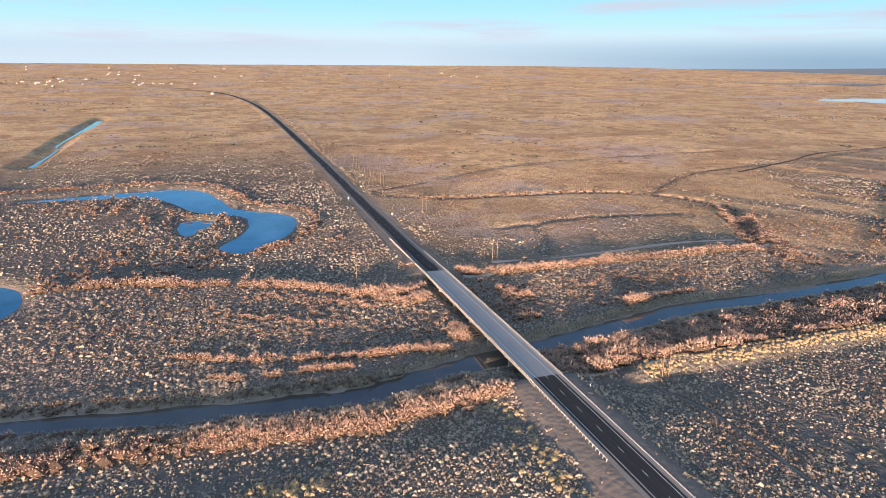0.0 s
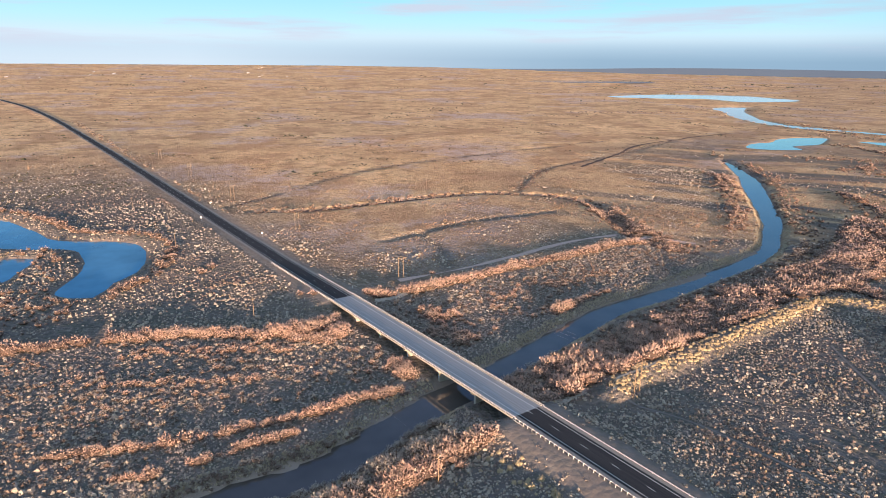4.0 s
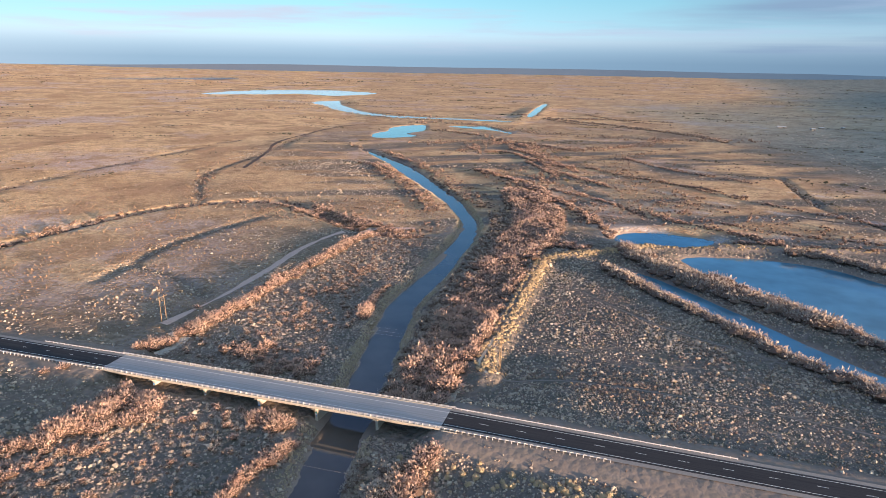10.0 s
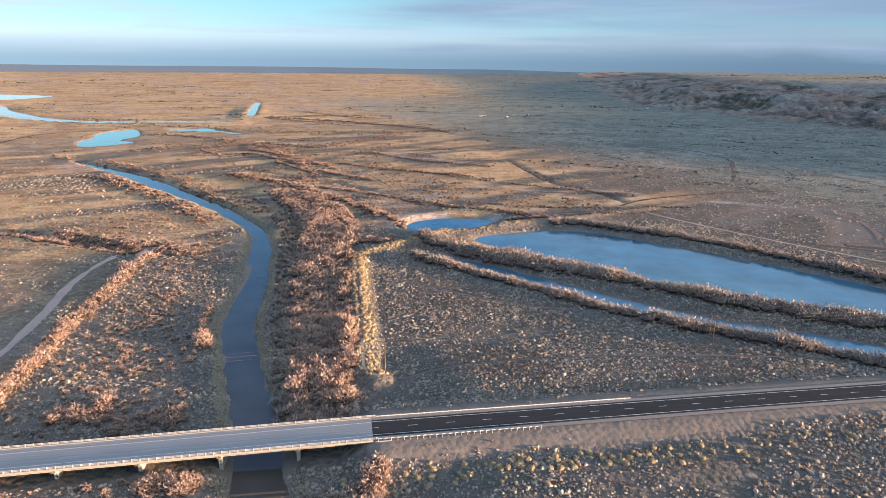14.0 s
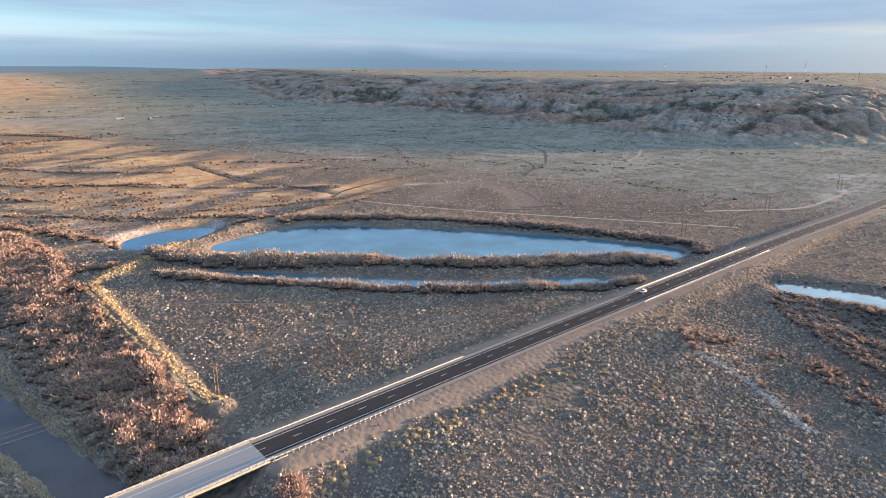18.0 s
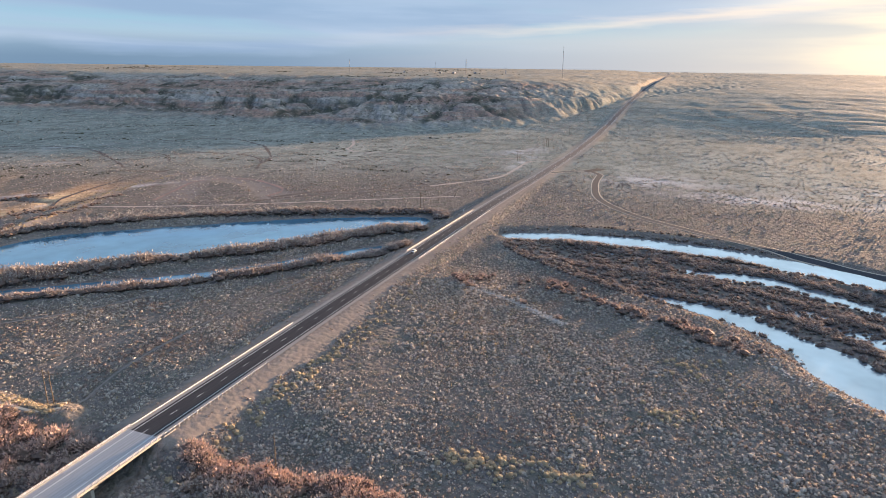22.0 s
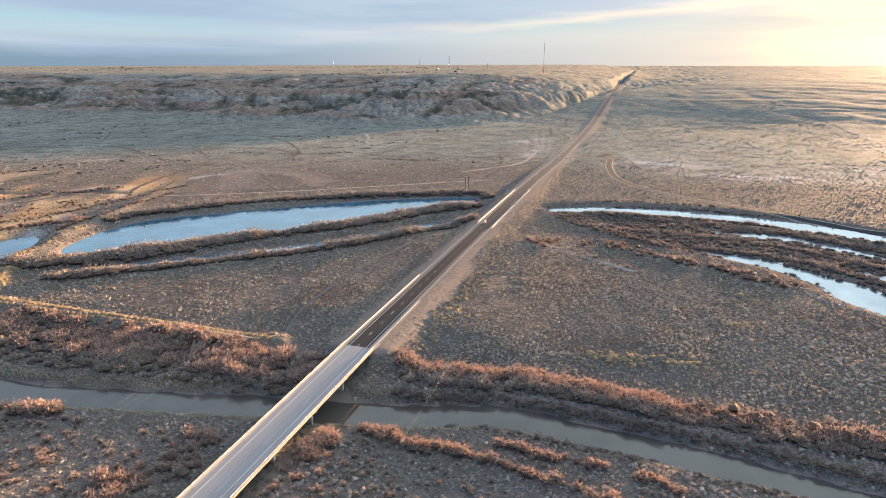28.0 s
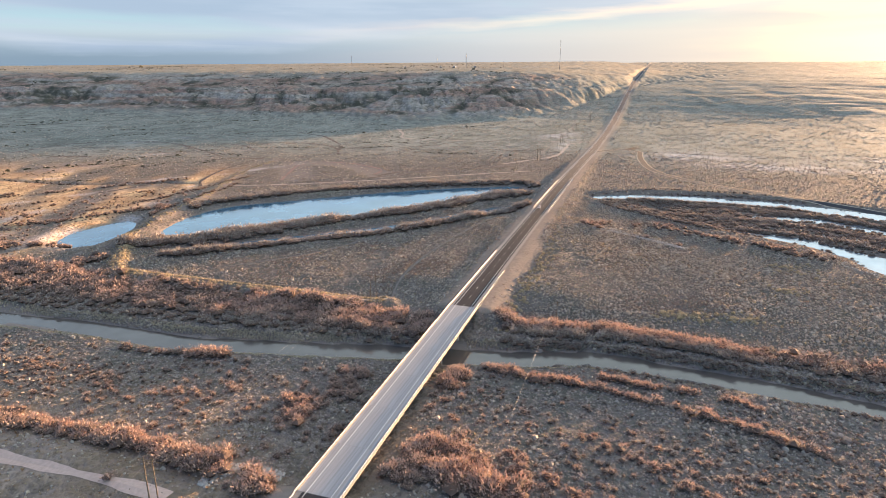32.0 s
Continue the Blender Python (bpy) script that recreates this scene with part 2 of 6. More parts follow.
    crumbled = n.math("MULTIPLY", bluff, n.math("ADD", n.math("MULTIPLY", n.noise(place, 0.10, 5.0, 0.7), 2.6), n.noise(n.stretch(place, 0.01, 0.01, 0.35), 1.0, 3.0)))
    bump(n, shade, n.math("ADD", crumbled, n.math("MULTIPLY", n.math("ADD", rise, n.math("MULTIPLY", mid, 0.8)), rough_lie)), 1.0, 1.5)
    return m


def make_water(name, tint, gloss, bend):
    m, n, shade, place = material(name, 0.04, gloss)
    c = n.mix(n.band(n.noise(place, 0.04, 3.0), 0.35, 0.7), tint, tuple(0.65 * v for v in tint))
    n.link(c, shade.inputs["Base Color"])
    shade.inputs["IOR"].default_value = bend
    bump(n, shade, n.noise(n.stretch(place, 1.0, 0.5, 1.0), 0.5, 3.0), 0.06, 0.08)
    return m


GROUND = make_ground_material()
# marsh tint is pale in place of the bright sky the water mirrors
MARSH = make_water("shallow_water", (0.46, 0.52, 0.56), 0.55, 1.33)
RIVER = make_water("silty_water", (0.125, 0.108, 0.096), 0.10, 1.5)
POND = make_water("still_water", (0.12, 0.285, 0.40), 0.38, 1.33)


def make_asphalt():
    m, n, shade, place = material("asphalt", 1.0)
    long = n.noise(n.stretch(place, 0.05, 2.2, 1.0), 1.0, 4.0)
    c = n.mix(n.band(long, 0.35, 0.65), (0.032, 0.032, 0.036), (0.052, 0.051, 0.054))
    c = n.mix(n.band(n.noise(place, 7.0, 3.0), 0.4, 0.7, 0.0, 0.4), c, (0.075, 0.073, 0.073))
    shade.inputs["Specular IOR Level"].default_value = 0.07
    lighter = n.add("ShaderNodeAttribute", attribute="lighter").outputs["Fac"]
    c = n.mix(n.math("MULTIPLY", lighter, 0.75), c, (0.088, 0.092, 0.102))
    n.link(c, shade.inputs["Base Color"])
    bump(n, shade, n.noise(place, 30.0, 2.0), 0.3, 0.01)
    return m


def make_concrete(name, colour, streak):
    m, n, shade, place = material(name, 0.9)
    long = n.noise(n.stretch(place, 0.03, 1.5, 1.0), 1.0, 5.0)
    c = n.mix(n.math("MULTIPLY", n.band(long, 0.35, 0.68), streak), colour, tuple(v * 0.55 for v in colour))
    c = n.mix(n.band(n.noise(place, 2.5, 5.0), 0.4, 0.75, 0.0, 0.35), c, tuple(v * 1.25 for v in colour))
    n.link(c, shade.inputs["Base Color"])
    bump(n, shade, n.noise(place, 14.0, 3.0), 0.3, 0.01)
    return m


ASPHALT = make_asphalt()
DECK = make_concrete("bridge_concrete", (0.325, 0.327, 0.335), 0.8)
CONCRETE = make_concrete("pier_concrete", (0.43, 0.39, 0.33), 0.35)
GRAVEL = plain("gravel", (0.29, 0.26, 0.235), grain=1.4, depth=0.3, stain=0.3)
DIRT = plain("packed_dirt", (0.41, 0.335, 0.285), grain=0.8, depth=0.3, stain=0.4)
RED_MUD = plain("red_mud", (0.27, 0.175, 0.145), grain=0.5, depth=0.35, stain=0.5)
FAINT_DIRT = plain("trodden_soil", (0.225, 0.19, 0.168), grain=0.8, depth=0.3, stain=0.4)
RED_DIRT = plain("red_dirt", (0.58, 0.405, 0.335), grain=0.8, depth=0.25, stain=0.3)
PAINT = plain("road_paint", (0.72, 0.71, 0.68), grain=5.0, depth=0.12, stain=0.4)
STEEL = plain("galvanised_steel", (0.62, 0.61, 0.60), rough=0.5, metal=0.35, grain=4.0, depth=0.12)
WOOD = plain("weathered_wood", (0.22, 0.16, 0.11), grain=4.0, depth=0.3)
WIRE = plain("wire_metal", (0.33, 0.30, 0.275), rough=0.6, metal=0.0)
PALE_DIRT = plain("sandy_dirt", (0.52, 0.43, 0.33), grain=0.8, depth=0.25, stain=0.3)
CEDAR = plant("salt_cedar_twigs", [(0.26, 0.165, 0.138), (0.47, 0.33, 0.272), (0.56, 0.415, 0.338), (0.37, 0.268, 0.228), (0.53, 0.335, 0.262), (0.61, 0.48, 0.388)], 0.3, 0.42, 0.14)
WILLOW = plant("grey_willow_twigs", [(0.28, 0.245, 0.22), (0.43, 0.365, 0.315), (0.33, 0.28, 0.245), (0.52, 0.445, 0.38), (0.36, 0.29, 0.25)], 0.3, 0.3, 0.1)
STEMS = plain("bark", (0.13, 0.09, 0.072), grain=6.0)
SAGE = plant("sagebrush_leaves", [(0.22, 0.19, 0.168), (0.54, 0.465, 0.38), (0.40, 0.325, 0.265), (0.64, 0.56, 0.46), (0.30, 0.25, 0.21), (0.56, 0.44, 0.32)], 0.15, 0.7)
HEATH = plant("low_willow_twigs", [(0.18, 0.15, 0.138), (0.42, 0.36, 0.325), (0.27, 0.225, 0.205), (0.54, 0.475, 0.42), (0.32, 0.25, 0.22), (0.50, 0.42, 0.345)], 0.25, 0.65)
BRUSH = plant("brown_brush", [(0.18, 0.13, 0.108), (0.35, 0.26, 0.212), (0.25, 0.185, 0.152), (0.45, 0.35, 0.275)], 0.2, 0.6)
REED = plant("bleached_reeds", [(0.42, 0.36, 0.27), (0.56, 0.48, 0.36), (0.48, 0.39, 0.28)], 0.3, 0.5)
RANGE = plant("range_brush_twigs", [(0.28, 0.17, 0.115), (0.41, 0.268, 0.172), (0.46, 0.32, 0.205), (0.36, 0.235, 0.165)])
STRAW = plant("dry_grass_tufts", [(0.32, 0.25, 0.165), (0.46, 0.365, 0.23), (0.35, 0.262, 0.165)])


# ---- the lie of the land ----
def lattice(ix, iy, seed):
    h = (ix.astype(np.int64) * 374761393 + iy.astype(np.int64) * 668265263 + seed * 974634777) & 0x7FFFFFFF
    h = ((h ^ (h >> 13)) * 1274126177) & 0x7FFFFFFF
    return ((h ^ (h >> 16)) & 0xFFFF) / 32767.5 - 1.0


def rolling(x, y, size, seed=1, octaves=4):
    """Fractal value noise of the given wavelength, about -1 to 1."""
    total, amp, top = 0.0, 1.0, 0.0
    for o in range(octaves):
        u, v = x / size + 17.3 * o, y / size - 9.1 * o
        ix, iy = np.floor(u), np.floor(v)
        fx, fy = u - ix, v - iy
        fx, fy = fx * fx * (3 - 2 * fx), fy * fy * (3 - 2 * fy)
        a = lattice(ix, iy, seed + o) * (1 - fx) + lattice(ix + 1, iy, seed + o) * fx
        b = lattice(ix, iy + 1, seed + o) * (1 - fx) + lattice(ix + 1, iy + 1, seed + o) * fx
        total, top = total + amp * (a * (1 - fy) + b * fy), top + amp
        size, amp = size * 0.5, amp * 0.5
    return total / top


def smooth(v, low, high):
    t = np.clip((v - low) / (high - low), 0.0, 1.0)
    return t * t * (3 - 2 * t)


def curve(points, step=6.0, closed=False):
    """A smooth line through a few points (Catmull-Rom), as an array of any number of columns."""
    p = np.array(points, float)
    if closed:
        p = np.vstack([p[-1], p, p[0], p[1]])
    else:
        p = np.vstack([2 * p[0] - p[1], p, 2 * p[-1] - p[-2]])
    out = []
    for a, b, c, d in zip(p[:-3], p[1:-2], p[2:-1], p[3:]):
        k = max(2, int(np.hypot(*(c - b)[:2]) / step))
        t = (np.arange(k) / k)[:, None]
        out.append(0.5 * (2 * b + (c - a) * t + (2 * a - 5 * b + 4 * c - d) * t**2 + (3 * b - a - 3 * c + d) * t**3))
    if not closed:
        out.append(p[-2:-1])
    return np.vstack(out)


def along(line, x, y, reach):
    """How far x, y lie from a line, and the line's third column there; past reach the distance is reach."""
    dist, third = np.full(x.shape, float(reach)), np.zeros(x.shape)
    lo, hi = line[:, :2].min(0) - reach, line[:, :2].max(0) + reach
    near = np.nonzero((x > lo[0]) & (x < hi[0]) & (y > lo[1]) & (y < hi[1]))[0]
    px, py = x[near], y[near]
    best, wide = np.full(px.shape, float(reach)), np.zeros(px.shape)
    for a, b in zip(line[:-1], line[1:]):
        d = b[:2] - a[:2]
        t = np.clip(((px - a[0]) * d[0] + (py - a[1]) * d[1]) / max(d @ d, 1e-9), 0, 1)
        r = np.hypot(px - a[0] - t * d[0], py - a[1] - t * d[1])
        hit = r < best
        best[hit] = r[hit]
        if line.shape[1] > 2:
            wide[hit] = (a[2] + t * (b[2] - a[2]))[hit]
    dist[near], third[near] = best, wide
    return dist, third


def inside(ring, x, y):
    """Signed distance to a ring, positive within; far outside it is -60."""
    out = np.full(x.shape, -60.0)
    lo, hi = ring.min(0) - 60, ring.max(0) + 60
    near = np.nonzero((x > lo[0]) & (x < hi[0]) & (y > lo[1]) & (y < hi[1]))[0]
    px, py = x[near], y[near]
    odd = np.zeros(px.shape, bool)
    for (ax, ay), (bx, by) in zip(ring, np.roll(ring, -1, 0)):
        if ay != by:
            odd ^= ((ay > py) != (by > py)) & (px < (bx - ax) * (py - ay) / (by - ay) + ax)
    r, _ = along(np.vstack([ring, ring[:1]]), px, py, 60.0)
    out[near] = np.where(odd, r, -r)
    return out


DECK_EAST, DECK_WEST = 0.85, -136.0

# the river: x, y, half width
RIVER_LINE = curve([(-36, -330, 7), (-35, -230, 6), (-36, -188, 6), (-29, -152, 6.5), (-24, -116, 7), (-21, -84, 7.5), (-20, -60, 7), (-26, -40, 7), (-33, -12, 8), (-38, 20, 7.4),
                    (-45, 50, 7.0), (-52, 82, 7.0), (-57, 116, 7.0), (-57, 159, 7.2), (-60, 203, 6.8), (-62, 243, 6.5), (-71, 291, 5.5), (-89, 329, 6),
                    (-112, 373, 7.5), (-145, 423, 9), (-187, 484, 10.5), (-235, 553, 10), (-285, 612, 7), (-330, 660, 3)], 8.0)
STREAM_LINE = curve([(-360, 34, 1.5), (-340, 80, 2), (-336, 137, 2.0), (-332, 190, 2.2), (-318, 240, 2.6), (-286, 280, 3.4), (-248, 295, 4.0), (-212, 280, 3.4), (-165, 250, 3), (-125, 228, 3), (-84, 240, 3)], 8.0)
DITCH_LINE = curve([(-640, -330, 5), (-740, -335, 9), (-950, -345, 11), (-1250, -352, 13), (-1290, -350, 13)], 20.0)
# still waters: a ring, the level, a name and a label
STILL = [
    ("pond", [(84, 244), (104, 258), (140, 264), (174, 254), (206, 222), (238, 185), (262, 157), (292, 115), (312, 76), (325, 40), (304, 33), (276, 57), (227, 91), (190, 118), (165, 138), (138, 170), (106, 205)], -7.6),
    ("channel_pond", [(44, 216), (74, 192), (104, 160), (135, 122), (166, 92), (200, 68), (238, 38), (252, 17), (236, 16), (200, 42), (176, 66), (150, 86), (122, 108), (92, 148), (62, 184)], -7.6),
    ("seep_pond", [(40, 292), (62, 310), (104, 306), (108, 295), (92, 278), (48, 271)], -7.4),
]
STILL += [
    ("marsh_channel", [(302, -30), (320, -70), (326, -110), (324, -150), (318, -190), (308, -222), (290, -254), (262, -284), (225, -310), (217, -302), (244, -280), (268, -245), (284, -205), (294, -165), (298, -120), (296, -70), (288, -42)], -7.6),
    ("marsh_pond", [(210, -133), (208, -160), (202, -176), (182, -200), (153, -230), (132, -252), (105, -285), (80, -277), (101, -241), (118, -219), (134, -205), (158, -196), (175, -181), (185, -168), (200, -143)], -7.6),
    ("marsh_pool", [(262, -150), (268, -180), (264, -206), (242, -234), (216, -262), (210, -255), (234, -226), (250, -194), (254, -160)], -7.6),
]
STILL += [
    ("oxbow_pond", [(-430, -330), (-440, -290), (-450, -240), (-458, -200), (-464, -168), (-448, -136), (-392, -116), (-357, -106), (-325, -66), (-288, -62), (-252, -76), (-240, -89), (-222, -102), (-236, -119), (-268, -104), (-298, -97), (-328, -102), (-353, -137), (-411, -168), (-432, -220), (-426, -330)], -7.4),
    ("oxbow_pool", [(-325, -143), (-318, -122), (-288, -132), (-274, -140), (-296, -148)], -7.4),
    ("west_pond", [(-200, -250), (-192, -228), (-178, -216), (-152, -214), (-140, -224), (-150, -262)], -7.4),
    ("far_pool", [(-376, 799), (-400, 850), (-396, 900), (-412, 960), (-404, 1015), (-376, 1045), (-352, 985), (-340, 930), (-350, 880), (-318, 850), (-340, 808)], None),
]
STILL += [
    ("far_arm", [(-322, 1040), (-290, 1072), (-258, 1078), (-218, 1020), (-182, 975), (-178, 955), (-222, 1000), (-282, 1018)], None),
    ("north_lake", [(-1405, 1684), (-1450, 1990), (-1377, 2156), (-1235, 2251), (-1086, 2181), (-928, 2083), (-967, 1838), (-1140, 1880), (-1227, 1764)], None),
    ("far_reach", [(-925, 1582), (-898, 1701), (-798, 1521), (-628, 1300), (-515, 1222), (-382, 1210), (-300, 1204), (-230, 1190), (-230, 1172), (-300, 1178), (-378, 1176), (-508, 1166), (-651, 1262), (-805, 1437)], None),
    ("far_lake", [(-2379, 2193), (-2528, 2635), (-2346, 2956), (-2065, 2843), (-1980, 2560), (-2141, 2353)], None),
    ("far_bend", [(-262, 1840), (-250, 1850), (-228, 1600), (-206, 1345), (-220, 1340), (-246, 1600)], None),
]
def far_level(ring):
    return float(bowl(ring[:, 0], ring[:, 1]).mean()) - 5.8


RINGS = [(name, curve(ring, 8.0, True), level) for name, ring, level in STILL]

LEVEE = curve([(5, 40, -2.2), (0, 47, -2.2), (0, 60, -2.2), (0, 102, -2.2), (0, 152, -2.2), (1, 198, -2.2), (5, 208, -2.2), (16, 219, -2.2), (36, 234, -2.4), (56, 251, -2.4), (74, 266, -2.4), (110, 274, -2.6), (163, 286, -3.2), (246, 315, -4.2), (310, 341, -4.9), (400, 352, -5.6)], 8.0)
BERM = curve([(-148, 38), (-140, 78), (-140, 125), (-142, 180), (-135, 222)], 8.0)
GULLIES = [
    curve([(-383, 10), (-426, 87), (-482, 180), (-517, 295), (-537, 519), (-546, 670)], 14.0),
    curve([(-300, 262), (-391, 389), (-430, 558), (-505, 822)], 14.0),
    curve([(-225, 80), (-238, 158), (-228, 240)], 10.0),
    curve([(-155, 80), (-190, 100), (-230, 110)], 10.0),
    curve([(60, 357), (20, 420), (-40, 500), (-110, 560)], 12.0),
    curve([(203, 611), (208, 456), (233, 400), (243, 347)], 12.0),
    curve([(190, 944), (150, 1040), (60, 1140), (-60, 1200), (-180, 1310)], 14.0),
]
HOLLOW = curve([(295, 263), (382, 313), (385, 250), (340, 190)], 8.0)

ROAD_Y = curve([(-2900, -660), (-2600, -420), (-2250, -190), (-2060, -110), (-1900, -74), (-1650, -40), (-1300, -17), (-900, -7), (-500, -2), (-136, 0), (350, 0), (560, -3), (800, -4), (1150, -1), (1500, 0), (2400, 0), (4800, 0)], 40.0)
LOOP_ROAD = curve([(560, -6), (585, -22), (598, -44), (580, -60), (520, -64), (445, -78), (390, -113), (352, -160), (318, -213), (290, -258), (262, -300), (215, -350)], 10.0)


def mesa_foot(y):
    return np.interp(y, [-600, -200, 0, 60, 120, 200, 290, 420, 610, 860, 950, 1240, 1600, 2100, 3000, 4900], [2600, 2100, 1650, 1330, 1130, 1020, 990, 925, 955, 925, 935, 965, 900, 1000, 1300, 1850])


def bowl(x, y):
    """The land as it rises to the horizon."""
    r = np.minimum(np.hypot(x, y), 4900.0)
    return (90.0 - 36.0 * smooth(y / (r + 1.0), 0.5, 0.9) * (1 - smooth(x / (r + 1.0), 0.15, 0.5)) - 10.0 * smooth(x / (r + 1.0), 0.3, 0.8)) * np.clip((r - 1000) / 3900, 0, 2) ** 1.6


def east_rise(x):
    """The long ramp by which the eastern plateau climbs out of the valley."""
    whole = np.interp(x, [800, 1000, 1150, 1310, 1500, 1750, 2100, 2500, 2900, 3500, 4900], [0, 1.5, 5, 13, 22, 32, 43, 49, 53, 59, 80])
    return np.where(x > 800, np.maximum(whole - bowl(x, 0 * x), 0.0), 0.0)


def road_level(x):
    near = np.interp(x, [-600, -330, -200, -136, 0, 120, 300, 420, 520, 700, 900], [-4.4, -4.3, -3.4, -2.0, 0.0, 0.0, -0.9, -2.4, -3.8, -5.0, -4.6])
    return near + bowl(x, 0 * x) + east_rise(x)


def lie(x, y):
    """Height of the ground, with weights for grass, mud, salt and rock."""
    x, y = np.asarray(x, float), np.asarray(y, float)
    z = -5.5 + 0.55 * rolling(x, y, 60, 3) + 0.22 * rolling(x, y, 9, 5, 3) + bowl(x, y)
    r = np.hypot(x, y)
    z += smooth(r, 600, 1500) * 3.5 * rolling(x, y, 420, 11)
    z += smooth(x, 650, 1500) * (1.4 * rolling(x, y, 330, 21) + 0.35 * rolling(x, y, 90, 23)) * smooth(np.abs(y), 20, 160)
    z -= 1.6 * smooth(x, 360, 560) * (1 - smooth(np.abs(y), 200, 600)) * (1 - smooth(x, 900, 1200))
    loose = smooth(np.abs(y), 25, 170)
    warp = np.maximum(x + (70 * rolling(x, y, 340, 25) + 16 * rolling(x, y, 120, 27)) * loose, 0)
    ramp = east_rise(warp)
    ledge = 0.12 * np.sin(ramp * 0.62 + 1.5 * rolling(x, y, 90, 29)) * loose * smooth(ramp, 2, 8)
    z += (ramp + ledge) * (1 - smooth(y, 500, 1100))
    z -= 1.8 * (1 - np.minimum(np.abs(rolling(x, y, 150, 28, 3)) * 4.0, 1.0)) * loose * smooth(ramp, 1, 6) * (1 - smooth(ramp, 30, 50)) * (y < 0)
    # the mesa: a gullied bluff with a flat top
    foot = mesa_foot(y)
    ridge = np.minimum(np.abs(rolling(x, y, 330, 31, 2)) * 2.6, 1.0)
    rill = np.minimum(np.abs(rolling(x, y, 88, 33, 2)) * 2.4, 1.0)
    fine = np.minimum(np.abs(rolling(x, y, 27, 35, 2)) * 2.4, 1.0)
    rugged = 0.3 + 0.7 * smooth(y, 70, 300)
    back = x - foot - 60 + (52 * (ridge - 0.2) + 30 * (rill - 0.3) + 34 * (fine - 0.3)) * rugged
    top = 75 + 5 * smooth(back, 250, 1500) + 2.5 * rolling(x, y, 210, 37) * (1 - 0.6 * smooth(back, 300, 900))
    rise = 0.22 * smooth(back, -110, 60) + 0.42 * smooth(back, 10, 170) + 0.36 * smooth(back, 110, 520)
    mesa = rise * (top + 5) * smooth(y + 60 * (ridge - 0.5), -700, 430) * smooth(x, 600, 850)
    z = np.maximum(z, -5.0 + mesa + 0.06 * bowl(x, y) * smooth(back, 0, 200))
    z = z + (2.0 * rolling(x, y, 26, 43, 2) - 4.0 * (1 - fine) * smooth(rise, 0.05, 0.3) * (1 - smooth(rise, 0.7, 0.95))) * smooth(mesa, 4, 20)
    rock = smooth(y, 70, 240) * smooth(back, -90, 0) * (1 - smooth(back, 330, 560)) * smooth(mesa, 2, 12)
    draw = (1 - smooth(np.minimum(rill, 0.75 * fine + 0.25), 0.12, 0.55)) * rock
    sage = smooth(x + 0.35 * (y - 300), 330, 620) * smooth(y, -40, 160) * (1 - smooth(y, 1500, 2400))
    sage = np.maximum(sage, 0.92 * smooth(x + 60 * rolling(x, y, 130, 39), 410, 620))
    gold = smooth(-x - 0.45 * y + 90 * rolling(x, y, 260, 41), 20, 330) * smooth(y, -60, 120) + smooth(-x, 420, 900) * smooth(-y, -100, 60)
    gold = np.clip(gold + 0.8 * smooth(y - 0.5 * x, 700, 1300), 0, 1) * (1 - smooth(x, 500, 900))
    streaks = smooth(rolling(0.5 * (x + 1.2 * y), 2.4 * (y - 0.55 * x) + 400, 70, 45, 3), -0.35, 0.25)
    gold = np.maximum(gold, 0.85 * streaks * smooth(y - 0.25 * x, 235, 290) * (1 - smooth(x + 0.2 * y, 330, 470)) * (1 - smooth(y, 900, 1300)))
    gold = np.maximum(gold, 0.35 * smooth(back, 350, 700) * smooth(mesa, 20, 40))
    mud, salt = np.zeros(x.shape), np.zeros(x.shape)
    # the plain stands higher along the road's embankment
    z = z + 2.7 * (1 - smooth(np.abs(y), 26, 80)) * np.maximum(smooth(x, 10, 42) * (1 - smooth(x, 170, 215)), 0.3 * smooth(-x, 152, 190) * (1 - smooth(-x, 330, 420)))
    # levee, berm and hollow
    d, crest = along(LEVEE, x, y, 30.0)
    z = np.maximum(z, crest - 0.45 * np.maximum(d - 2.2, 0))
    mud = np.maximum(mud, 0.7 * (1 - smooth(d, 3, 9)) * smooth(x, 70, 160))
    d, _ = along(BERM, x, y, 30.0)
    z = np.maximum(z, -3.7 - 0.3 * np.maximum(d - 2.5, 0))
    d, _ = along(HOLLOW, x, y, 40.0)
    mud = np.maximum(mud, 0.6 * (1 - smooth(d, 8, 26)))
    for gully in GULLIES:
        d, _ = along(gully, x, y, 14.0)
        z = z - 1.5 * (1 - smooth(d, 1.0, 6))
        gold = gold * (0.35 + 0.65 * smooth(d, 1.5, 6))
    # flood plain between the bridge's ends lies a little lower
    dr, half = along(RIVER_LINE, x, y, 90.0)
    z -= 1.0 * (1 - smooth(dr, 30, 80)) * smooth(-z, 4.2, 5.0)
    edge = dr - half + 1.4 * rolling(x, y, 22, 51)
    z = np.where(dr < 60, np.minimum(z, np.where(edge < 0, -9.6, -9.0 + 0.75 * np.maximum(edge, 0))), z)
    mud = np.maximum(mud, 1 - smooth(edge, 0.8, 4.0))
    # bars of silt inside the bends
    for bx, by, ba, bb in ((-65, 186, 4.5, 28), (-76, 262, 6, 24), (-31, -104, 2.6, 18), (-40, -168, 2.6, 20), (-27, -72, 2.0, 9)):
        lump = np.exp(-(((x - bx) / ba) ** 2 + ((y - by) / bb) ** 2))
        z = np.where(lump > 0.25, np.maximum(z, -9.1 + 0.75 * lump), z)
        mud = np.maximum(mud, smooth(lump, 0.2, 0.5))
    d, half = along(STREAM_LINE, x, y, 30.0)
    edge = d - half + 1.0 * rolling(x, y, 14, 53)
